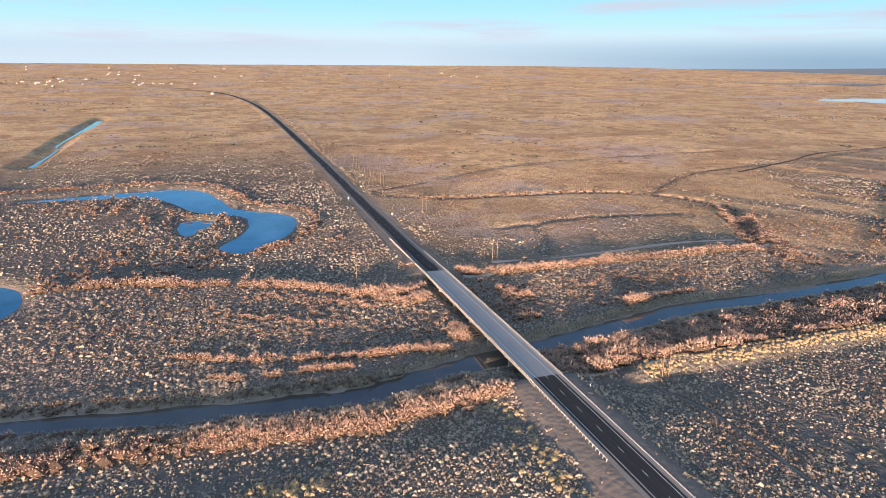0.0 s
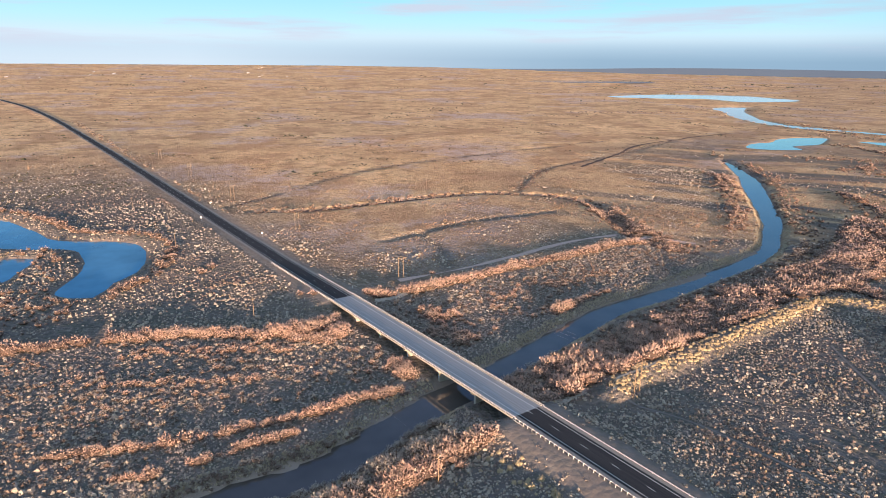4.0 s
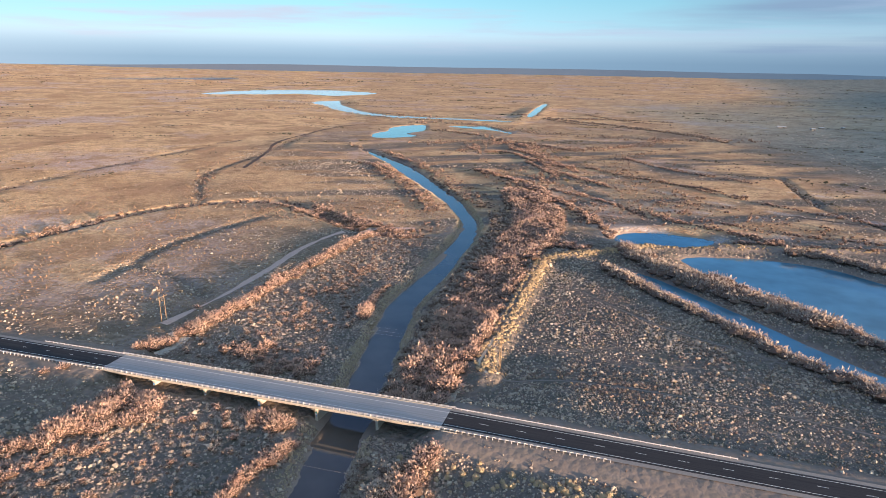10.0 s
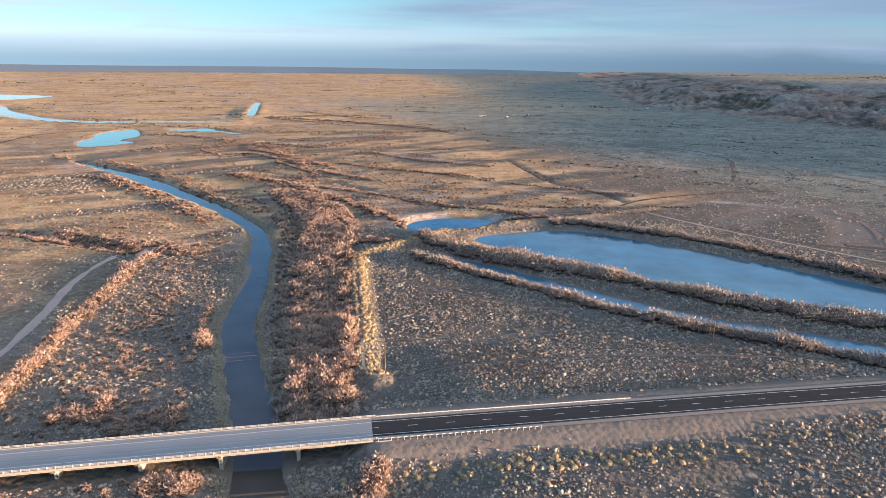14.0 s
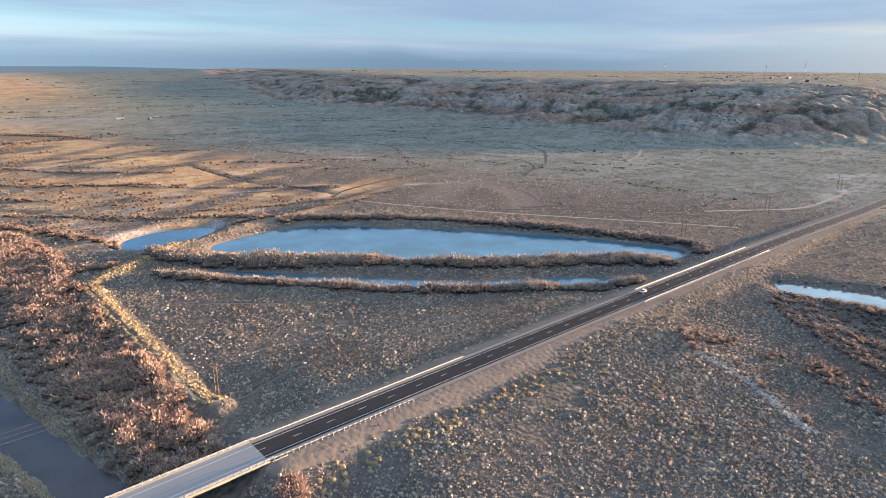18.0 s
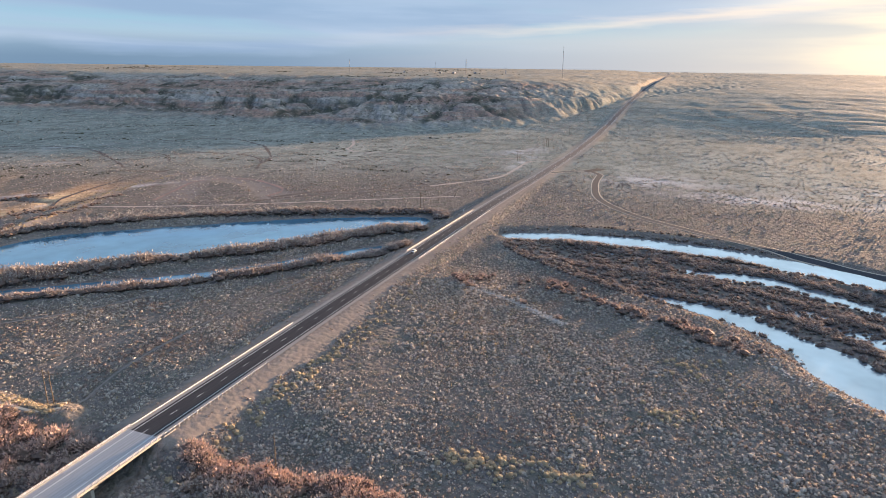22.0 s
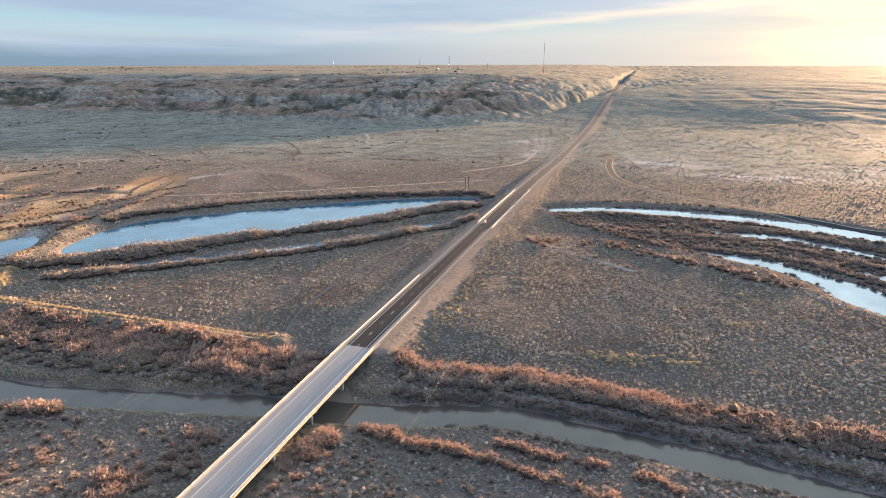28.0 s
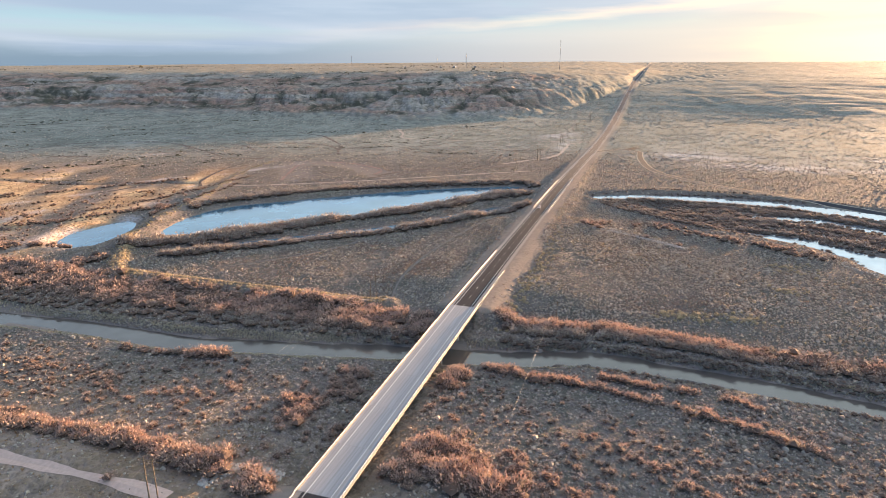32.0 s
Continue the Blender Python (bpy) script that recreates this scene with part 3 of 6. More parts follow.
    z = np.where(d < 25, np.minimum(z, -7.9 + 0.55 * np.maximum(edge, -0.5)), z)
    mud = np.maximum(mud, 0.8 * (1 - smooth(edge, 0.5, 5)))
    d, half = along(DITCH_LINE, x, y, 60.0)
    z = np.where(d < half + 20, np.minimum(z, np.maximum(-9.5, z - 6 + 0.6 * np.maximum(d - half * 0.6, 0))), z)
    # ponds
    for name, ring, level in RINGS:
        s = inside(ring, x, y) + (3.6 if name.startswith("marsh") else 1.6) * rolling(x, y, 18, 57)
        if level is None:
            level = far_level(ring)
            s = s + 6.0 * rolling(x, y, 70, 58)
            w = smooth(s, -52, -8)
            z = z * (1 - w) + (level + 0.9) * w
        shore = level + 0.05 - np.clip(s * 0.28, -40, 1.6)
        z = np.where(s > -12, np.minimum(z, np.where(s > 0, shore, np.maximum(shore, level + 0.05))), z)
        mud = np.maximum(mud, 0.55 * smooth(s, -5, 1))
    # the marsh is half under water
    wet = inside(curve([(205, -125), (270, -70), (290, -120), (280, -200), (225, -270), (140, -270), (160, -210), (205, -170)], 8.0, True), x, y)
    pools = rolling(x, y, 26, 61, 3)
    z = np.where((wet > 0) & (pools > 0.28), np.minimum(z, -7.6 - 1.4 * (pools - 0.28)), np.where(wet > 0, np.minimum(z, -7.0 + 0.6 * rolling(x, y, 8, 62)), z))
    # salt pans
    for sx, sy, sa, sb in ((62, 312, 30, 9), (112, 300, 14, 9), (40, 284, 10, 12), (100, 385, 60, 10), (175, 322, 26, 8), (228, 338, 12, 5), (60, 405, 30, 10), (560, -120, 40, 60), (500, -230, 30, 90), (560, -330, 40, 60), (640, 40, 70, 10), (720, 60, 60, 25)):
        salt = np.maximum(salt, 0.85 * np.exp(-(((x - sx) / sa) ** 2 + ((y - sy) / sb) ** 2)))
    for sx, sy, sa, sb in ((150, 420, 60, 5), (60, 480, 50, 5), (250, 395, 50, 5), (-10, 560, 60, 6), (330, 335, 45, 6), (420, 520, 50, 8), (520, 640, 60, 8), (200, 520, 50, 4), (90, 640, 60, 5)):
        u, v = (x - sx) * 0.86 - (y - sy) * 0.5, (x - sx) * 0.5 + (y - sy) * 0.86
        salt = np.maximum(salt, 0.8 * np.exp(-((u / sa) ** 2 + ((v - 0.02 * u) / sb) ** 2)))
    salt *= smooth(rolling(x, y, 14, 63), -0.25, 0.25)
    # the road's bank, open under the bridge
    d, _ = along(ROAD_Y, x, y, 60.0)
    side = np.maximum(d - 8.5, 0)
    bank = road_level(x) - 0.32 - np.where(side < 5, 0.12 * side, 0.6 + 0.42 * (side - 5))
    over = (x > DECK_EAST - 1.2) | (x < DECK_WEST + 1.2)
    out = np.maximum(x - DECK_EAST, DECK_WEST - x)
    slope = np.where(over, bank, bank + 0.62 * (out + 1.2))
    z = np.where(d < 8.6, np.where(over, bank, np.maximum(np.minimum(z, -6.0), slope)), np.maximum(z, np.where(d < 40, slope, -99)))
    far_cut = over & (d >= 8.6) & (d < 30)
    z = np.where(far_cut & (np.abs(x) > 900), np.minimum(z, bank + 0.5 * side + 0.6 * side), z)
    verge = 5 * (y < 0) * smooth(x, -6, 12) * (1 - smooth(x, 95, 150))
    gravel = (1 - smooth(d, 10 + verge, 16 + verge + 5 * rolling(x, y, 14, 65))) * over
    mud = np.maximum(mud, 0.55 * gravel * (1 - 0.6 * smooth(-x, 300, 500)))
    return z, np.clip(gold, 0, 1), np.clip(mud, 0, 1), np.clip(salt, 0, 1), rock, sage, draw


def steps(marks):
    """Axis values: runs of (start, end, step at start, step at end)."""
    out = []
    for a, b, s, e in marks:
        v = a
        while v < b - 0.4 * s:
            out.append(v)
            v += s + (e - s) * (v - a) / (b - a)
    return np.array(out + [marks[-1][1]])


AXIS_X = steps([(-4950, -1700, 130, 45), (-1700, -420, 45, 6), (-420, 360, 3.8, 3.8), (360, 860, 4, 8), (860, 1400, 7.5, 8), (1400, 4950, 10, 150)])
AXIS_Y = steps([(-4950, -1200, 150, 40), (-1200, -330, 40, 5), (-330, 340, 3.8, 3.8), (340, 800, 4, 9), (800, 1400, 9, 13), (1400, 4950, 14, 130)])
GX, GY = np.meshgrid(AXIS_X, AXIS_Y)
GZ, G_GOLD, G_MUD, G_SALT, G_ROCK, G_SAGE, G_DRAW = (v.reshape(GX.shape) for v in lie(GX.ravel(), GY.ravel()))


def on_ground(x, y):
    """Height of the ground sheet as built."""
    x, y = np.asarray(x, float), np.asarray(y, float)
    i, j = np.clip(np.searchsorted(AXIS_X, x) - 1, 0, len(AXIS_X) - 2), np.clip(np.searchsorted(AXIS_Y, y) - 1, 0, len(AXIS_Y) - 2)
    u, v = (x - AXIS_X[i]) / (AXIS_X[i + 1] - AXIS_X[i]), (y - AXIS_Y[j]) / (AXIS_Y[j + 1] - AXIS_Y[j])
    a, b, c, d = GZ[j, i], GZ[j, i + 1], GZ[j + 1, i + 1], GZ[j + 1, i]
    return np.where(u > v, a + u * (b - a) + v * (c - b), a + v * (d - a) + u * (c - d))


def mesh_from(name, verts, faces, mat, flat=True):
    """A mesh from numpy arrays; all faces have the same number of corners."""
    me = bpy.data.meshes.new(name)
    verts, faces = np.asarray(verts, np.float32), np.asarray(faces, np.int32)
    me.vertices.add(len(verts))
    me.vertices.foreach_set("co", verts.ravel())
    k = faces.shape[1]
    me.loops.add(faces.size)
    me.loops.foreach_set("vertex_index", faces.ravel())
    me.polygons.add(len(faces))
    me.polygons.foreach_set("loop_start", np.arange(0, faces.size, k, dtype=np.int32))
    me.polygons.foreach_set("use_smooth", np.full(len(faces), not flat))
    me.update(calc_edges=True)
    me.materials.append(mat)
    return me


def build_ground():
    ny, nx = GX.shape
    idx = np.arange(nx * ny).reshape(ny, nx)
    a, b, c, d = idx[:-1, :-1].ravel(), idx[:-1, 1:].ravel(), idx[1:, 1:].ravel(), idx[1:, :-1].ravel()
    tris = np.vstack([np.stack([a, b, c], 1), np.stack([a, c, d], 1)])
    me = mesh_from("ground", np.stack([GX.ravel(), GY.ravel(), GZ.ravel()], 1), tris, GROUND, flat=False)
    att = me.attributes.new("cover", "FLOAT_COLOR", "POINT")
    att.data.foreach_set("color", np.stack([G_GOLD.ravel(), G_MUD.ravel(), G_SALT.ravel(), np.ones(nx * ny)], 1).astype(np.float32).ravel())
    for name, field in (("rock", G_ROCK), ("sage", G_SAGE), ("draw", G_DRAW)):
        att = me.attributes.new(name, "FLOAT", "POINT")
        att.data.foreach_set("value", field.ravel().astype(np.float32))
    tagged(new("ground", me), "dry scrub and grass valley floor rising to a gullied mesa", "ground", kind="structure")


build_ground()


def ribbon(line, left, right, lift, z=None, ragged=0.0):
    """Corners and quads of a strip along a line, from left to right of it; draped on the ground where z is not given."""
    p = line[:, :2]
    t = np.gradient(p, axis=0)
    t /= np.linalg.norm(t, axis=1)[:, None]
    nrm = np.stack([-t[:, 1], t[:, 0]], 1)
    k = max(2, int((left + right) / 1.6) + 1) if z is None else 2
    wob = (1 + ragged * rolling(p[:, 0], p[:, 1], 13, 67, 2))[:, None]
    rows = [p + nrm * o * wob for o in np.linspace(left, -right, k)]
    xy = np.stack(rows, 1)
    zz = on_ground(xy[..., 0].ravel(), xy[..., 1].ravel()).reshape(xy.shape[:2]) + lift if z is None else np.repeat(np.asarray(z)[:, None], k, 1) + lift
    v = np.concatenate([xy, zz[..., None]], 2).reshape(-1, 3)
    idx = np.arange(len(v)).reshape(len(p), k)
    f = np.stack([idx[:-1, 1:].ravel(), idx[1:, 1:].ravel(), idx[1:, :-1].ravel(), idx[:-1, :-1].ravel()], 1)
    return v, f


def water_sheet(name, ring, level, mat, label):
    """A level sheet that reaches under the shore all round."""
    t = np.roll(ring, -1, 0) - np.roll(ring, 1, 0)
    t /= np.linalg.norm(t, axis=1)[:, None] + 1e-9
    area = 0.5 * np.sum(ring[:, 0] * np.roll(ring[:, 1], -1) - ring[:, 1] * np.roll(ring[:, 0], -1))
    grow = np.stack([t[:, 1], -t[:, 0]], 1) * (3.5 if area > 0 else -3.5)
    out = ring + grow
    bm = bmesh.new()
    bm.faces.new([bm.verts.new((x, y, level)) for x, y in out])
    bmesh.ops.triangulate(bm, faces=bm.faces[:])
    bmesh.ops.recalc_face_normals(bm, faces=bm.faces[:])
    if bm.faces and sum(f.normal.z for f in bm.faces) < 0:
        bmesh.ops.reverse_faces(bm, faces=bm.faces[:])
    me = bpy.data.meshes.new(name)
    bm.to_mesh(me)
    bm.free()
    me.materials.append(mat)
    return tagged(new(name, me), label, "water", kind="structure")


wide = RIVER_LINE.copy()
v, f = ribbon(wide, 14.0, 14.0, 0.0, np.full(len(wide), -8.75))
tagged(new("river", mesh_from("river", v, f, RIVER)), "shallow silty brown river reflecting the evening sky", "river", kind="structure")
v, f = ribbon(STREAM_LINE, 5.0, 5.0, 0.0, np.full(len(STREAM_LINE), -8.0))
tagged(new("stream", mesh_from("stream", v, f, RIVER)), "narrow side stream between russet shrubs", "stream", kind="structure")
v, f = ribbon(DITCH_LINE, 6.0, 6.0, 0.0, np.full(len(DITCH_LINE), -9.0) + bowl(DITCH_LINE[:, 0], DITCH_LINE[:, 1]))
tagged(new("ditch_water", mesh_from("ditch_water", v, f, POND)), "thin line of water in a wide ditch", "ditch", kind="structure")
for name, ring, level in RINGS:
    if level is None:
        level = far_level(ring)
    water_sheet(name, ring, level, MARSH if name.startswith("marsh") else POND, "still blue pond with scrub along its shore")
marsh = curve([(205, -125), (270, -70), (290, -120), (280, -200), (225, -270), (140, -270), (160, -210), (205, -170)], 8.0, True)
water_sheet("marsh_water", marsh, -7.62, MARSH, "shallow marsh water among dark drowned shrubs")


# ---- road ----
def strip_object(name, line, left, right, lift, mat, label, category, z=None, ragged=0.0):
    v, f = ribbon(line, left, right, lift, z, ragged)
    return tagged(new(name, mesh_from(name, v, f, mat)), label, category, kind="structure")


def lay_road(name, x0, x1):
    xs = np.unique(np.concatenate([np.arange(x0, x1, 15.0 if abs(x0) < 2000 else 30.0), [x1]]))
    line = np.stack([xs, np.interp(xs, ROAD_Y[:, 0], ROAD_Y[:, 1])], 1)
    z = road_level(line[:, 0])
    strip_object("road_shoulder", line, 6.6, 6.6, -0.05, GRAVEL, "pale compacted gravel shoulders along the highway", "road shoulder", z)
    road = strip_object(name, line, 4.8, 4.8, 0.0, ASPHALT, "dark two-lane asphalt highway with white edge lines", "road", z)
    att = road.data.attributes.new("lighter", "FLOAT", "POINT")
    vx = np.empty(len(road.data.vertices) * 3, np.float32)
    road.data.vertices.foreach_get("co", vx)
    # asphalt turns paler grey eastwards, from x = 180 to x = 600
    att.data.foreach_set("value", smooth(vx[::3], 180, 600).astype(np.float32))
    for side in (1, -1):
        off = line.copy()
        off[:, 1] += side * 3.75
        strip_object("edge_line", off, 0.09, 0.09, 0.012, PAINT, "solid white painted edge line on asphalt", "road marking", z)


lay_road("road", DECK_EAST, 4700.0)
lay_road("road", -2880.0, DECK_WEST)


def box_bm(bm, centre, size, bevel=0.0, taper=1.0):
    """Adds a box; taper narrows its foot along x and y."""
    made = bmesh.ops.create_cube(bm, size=1.0)["verts"]
    for v in made:
        k = taper if v.co.z < 0 else 1.0
        v.co = Vector((centre[0] + v.co.x * size[0] * k, centre[1] + v.co.y * size[1] * k, centre[2] + v.co.z * size[2]))
    if bevel:
        edges = {e for v in made for e in v.link_edges}
        bmesh.ops.bevel(bm, geom=list(edges), offset=bevel, segments=1, affect="EDGES")
    return bm


def finish(bm, name, mat, smooth_shade=False):
    me = bpy.data.meshes.new(name)
    bm.normal_update()
    bm.to_mesh(me)
    bm.free()
    me.materials.append(mat)
    if smooth_shade:
        me.polygons.foreach_set("use_smooth", np.ones(len(me.polygons), bool))
    return me


def box_mesh(name, size, mat, bevel=0.0):
    return finish(box_bm(bmesh.new(), (0, 0, 0), size, bevel), name, mat)


def part(name, bm, mat, parent, label="", at=None, smooth_shade=False):
    """One mesh object under a thing or a part; bm may be a bmesh or a mesh that is shared."""
    me = bm if isinstance(bm, bpy.types.Mesh) else finish(bm, name, mat, smooth_shade)
    ob = new(name, me)
    ob.parent = parent
    if at is not None:
        ob.matrix_local = at if isinstance(at, Matrix) else Matrix.Translation(at)
    if label:
        ob["label"] = label
    return ob


def thing(name, label, category, at=(0, 0, 0), group="", turn=0.0):
    ob = tagged(new(name), label, category, group)
    ob.empty_display_size = 0.2
    ob.matrix_basis = Matrix.Translation(at) @ Matrix.Rotation(turn, 4, "Z")
    return ob


def bar(bm, a, b, r0, r1, sides=6):
    """A tapered round bar from a to b."""
    a, b = Vector(a), Vector(b)
    way = b - a
    m = Matrix.Translation((a + b) / 2) @ way.to_track_quat("Z", "Y").to_matrix().to_4x4()
    bmesh.ops.create_cone(bm, cap_ends=True, segments=sides, radius1=r0, radius2=r1, depth=way.length, matrix=m)
    return bm


# lane dashes: 3 m of paint, 9 m of gap; the near ones are parts of one marking
marking = tagged(new("lane_marking"), "broken white centre line of short painted dashes", "road marking", kind="structure")
dash = mesh_from("dash", [(0, -0.08, 0), (3.05, -0.08, 0), (3.05, 0.08, 0), (0, 0.08, 0)], [(0, 1, 2, 3)], PAINT)
for k in range(-60, 62):
    x = 12.192 * k
    if DECK_WEST - 4 < x < -2:
        continue
    part("dash", dash, None, marking, at=Matrix.Translation((x, float(np.interp(x, ROAD_Y[:, 0], ROAD_Y[:, 1])) + 0.15, float(road_level(np.array(x + 1.5))) + 0.014)))


# ---- bridge ----
HALF = 6.75
SPANS = 6
PIER_X = [DECK_EAST + (DECK_WEST - DECK_EAST) * k / SPANS for k in range(1, SPANS)]


def build_bridge():
    length, mid = DECK_EAST - DECK_WEST, (DECK_EAST + DECK_WEST) / 2
    bridge = thing("bridge", "long low concrete highway bridge with pale steel rails over a river", "bridge", (mid, 0, 0))
    fall = float(road_level(np.array(DECK_WEST)))
    bridge.matrix_basis = Matrix.Translation((mid, 0, fall / 2)) @ Matrix.Rotation(math.atan2(fall, length), 4, "Y")
    span = length / SPANS
    for k in range(SPANS):
        x = length / 2 - span * (k + 0.5)
        part("deck_slab", box_bm(bmesh.new(), (0, 0, -0.15), (span - 0.06, 2 * HALF, 0.30), 0.02), DECK, bridge, at=(x, 0, 0))
        for side in (1, -1):
            part("kerb", box_bm(bmesh.new(), (0, 0, 0.08), (span - 0.06, 0.55, 0.20), 0.03), CONCRETE, bridge, "pale concrete kerb", at=(x, side * (HALF - 0.27), 0))
            part("fascia", box_bm(bmesh.new(), (0, 0, -0.17), (span - 0.06, 0.12, 0.40), 0.02), CONCRETE, bridge, "pale concrete deck edge", at=(x, side * (HALF + 0.063), 0))
        for y in (-5.4, -2.7, 0, 2.7, 5.4):
            bm = bmesh.new()
            box_bm(bm, (0, 0, -0.42), (span - 0.3, 0.75, 0.2))
            box_bm(bm, (0, 0, -0.87), (span - 0.3, 0.28, 0.72))
            box_bm(bm, (0, 0, -1.32), (span - 0.3, 0.62, 0.22))
            part("girder", bm, CONCRETE, bridge, at=(x, y, 0))
    for k in range(SPANS + 1):
        x = length / 2 - span * k
        if 0 < k < SPANS:
            part("expansion_joint", box_bm(bmesh.new(), (0, 0, 0.0), (0.10, 2 * HALF - 1.2, 0.012)), WIRE, bridge, "dark joint across the deck", at=(x, 0, 0.004))
    for px in PIER_X:
        g = float(on_ground(np.array([px]), np.array([0.0]))[0])
        pier = part("pier", box_bm(bmesh.new(), (0, 0, 0), (1.05, 9.0, -g - 2.4 + 1.4), 0.06), CONCRETE, bridge, "weathered concrete wall pier", at=(px - mid, 0, (-2.4 + g - 1.4) / 2))
        bm = bmesh.new()
        box_bm(bm, (0, 0, -1.95), (1.5, 13.0, 1.0), 0.0)
        for v in bm.verts:
            if v.co.z < -2.0:
                v.co.y *= 0.72
        bmesh.ops.bevel(bm, geom=bm.edges[:], offset=0.05, segments=1, affect="EDGES")
        part("pier_cap", bm, CONCRETE, bridge, "hammerhead pier cap", at=(px - mid, 0, 0))
    # sprayed patches of paint on the southern pier faces
    spray = random.Random(4)
    for k, px in enumerate(PIER_X):
        for j in range(0 if k == 0 else 5):
            tone = SPRAY[(k + j) % len(SPRAY)]
            w, h = spray.uniform(0.25, 0.6), spray.uniform(0.3, 0.7)
            ring = [(math.cos(a) * w * spray.uniform(0.6, 1.1), math.sin(a) * h * spray.uniform(0.6, 1.1)) for a in (0.0, 0.7, 1.4, 2.1, 2.8, 3.5, 4.2, 4.9, 5.6)]
            bm = bmesh.new()
            face = bm.faces.new([bm.verts.new((u, -0.004, v)) for u, v in ring])
            part("paint_patch", bm, tone, bridge, "patch of sprayed paint on a pier", at=(px - mid + spray.uniform(-0.15, 0.15), -4.502 - 0.003 * j, -3.4 - spray.uniform(0, 1.6)))
    for x, way in ((length / 2, 1), (-length / 2, -1)):
        part("abutment", box_bm(bmesh.new(), (0, 0, -1.9), (1.1, 13.4, 3.1), 0.04), CONCRETE, bridge, "concrete abutment wall", at=(x + way * 0.3, 0, -0.05))
        for side in (1, -1):
            part("wing_wall", box_bm(bmesh.new(), (0, 0, -1.5), (5.0, 0.4, 2.6), 0.04), CONCRETE, bridge, "sloping concrete wing wall", at=(x + way * 3.2, side * 6.95, 0))
    # white edge lines and rails
    for side in (1, -1):
        part("edge_line", box_bm(bmesh.new(), (0, 0, 0.0), (length - 0.1, 0.16, 0.008)), PAINT, bridge, "solid white painted line", at=(0, side * 3.75, 0.006))
        y = side * (HALF - 0.2)
        for z in (0.48, 0.82):
            part("rail", box_bm(bmesh.new(), (0, 0, 0), (length + 3.0, 0.09, 0.17), 0.02), STEEL, bridge, "pale steel bridge rail", at=(0, y, z))
        n_posts = 62
        for k in range(n_posts):
            x = -length / 2 - 1 + (length + 2) * k / (n_posts - 1)
            part("rail_post", RAIL_POST, None, bridge, at=(x, y + side * 0.10, 0.50))
    return bridge


SPRAY = [plain("spray_paint", c, grain=6.0) for c in ((0.06, 0.20, 0.42), (0.05, 0.30, 0.22), (0.55, 0.56, 0.58), (0.10, 0.10, 0.12))]
RAIL_POST = box_mesh("rail_post", (0.22, 0.16, 0.98), STEEL, 0.015)
build_bridge()


# ---- guard rails along the road ----
def w_beam(length):
    """The folded steel beam of a guard rail."""
    bm = bmesh.new()
    shape = [(0.0, -0.16), (0.045, -0.12), (0.045, -0.06), (0.0, -0.01), (0.0, 0.01), (0.045, 0.06), (0.045, 0.12), (0.0, 0.16)]
    rows = [[bm.verts.new((x, yy, z)) for yy, z in shape] for x in (-length / 2, length / 2)]
    rows2 = [[bm.verts.new((x, yy - 0.03, z)) for yy, z in shape] for x in (-length / 2, length / 2)]
    for k in range(len(shape) - 1):
        bm.faces.new((rows[0][k], rows[1][k], rows[1][k + 1], rows[0][k + 1]))
        bm.faces.new((rows2[0][k], rows2[0][k + 1], rows2[1][k + 1], rows2[1][k]))
    for k in (0, len(shape) - 1):
        bm.faces.new((rows[0][k], rows2[0][k], rows2[1][k], rows[1][k]))
    bmesh.ops.recalc_face_normals(bm, faces=bm.faces[:])
    return bm


GUARD_POST = finish(box_bm(box_bm(bmesh.new(), (0, 0, 0.05), (0.16, 0.17, 1.35), 0.015), (0, 0.16, 0.44), (0.15, 0.16, 0.34), 0.01), "guard_post", STEEL)


def guard_rail(x0, x1, y, label):
    rail = thing("guard_rail", label, "guard rail", ((x0 + x1) / 2, y, float(road_level(np.array((x0 + x1) / 2)))), "guard rails beside the highway")
    turn = Matrix.Rotation(math.pi, 4, "Z") if y > 0 else Matrix.Identity(4)
    n_posts = int(abs(x1 - x0) / 1.95)
    half = (x1 - x0) / 2
    z0 = float(road_level(np.array((x0 + x1) / 2)))
    tilt = math.atan2(float(road_level(np.array(x1)) - road_level(np.array(x0))), x1 - x0)
    part("beam", w_beam(x1 - x0), STEEL, rail, "pale galvanised beam", at=Matrix.Translation((0, 0, 0.50)) @ Matrix.Rotation(-tilt, 4, "Y") @ turn)
    for k in range(n_posts + 1):
        x = -half + 2 * half * k / n_posts
        z = float(road_level(np.array((x0 + x1) / 2 + x))) - z0
        part("post", GUARD_POST, None, rail, at=Matrix.Translation((x, -0.28 if y < 0 else 0.28, z)) @ turn)
    return rail


guard_rail(2.4, 90.0, 6.35, "galvanised steel guard rail leading off the bridge")
guard_rail(2.4, 54.0, -6.6, "galvanised steel guard rail on closely set posts")
guard_rail(212.0, 340.0, 6.35, "galvanised steel guard rail beside the pond")
guard_rail(200.0, 345.0, -6.6, "galvanised steel guard rail beside the marsh")
guard_rail(-215.0, DECK_WEST - 1.6, -6.6, "galvanised steel guard rail on closely set posts")
guard_rail(-178.0, DECK_WEST - 1.6, 6.35, "galvanised steel guard rail leading off the bridge")


# ---- plants ----
RNG = np.random.default_rng(7)


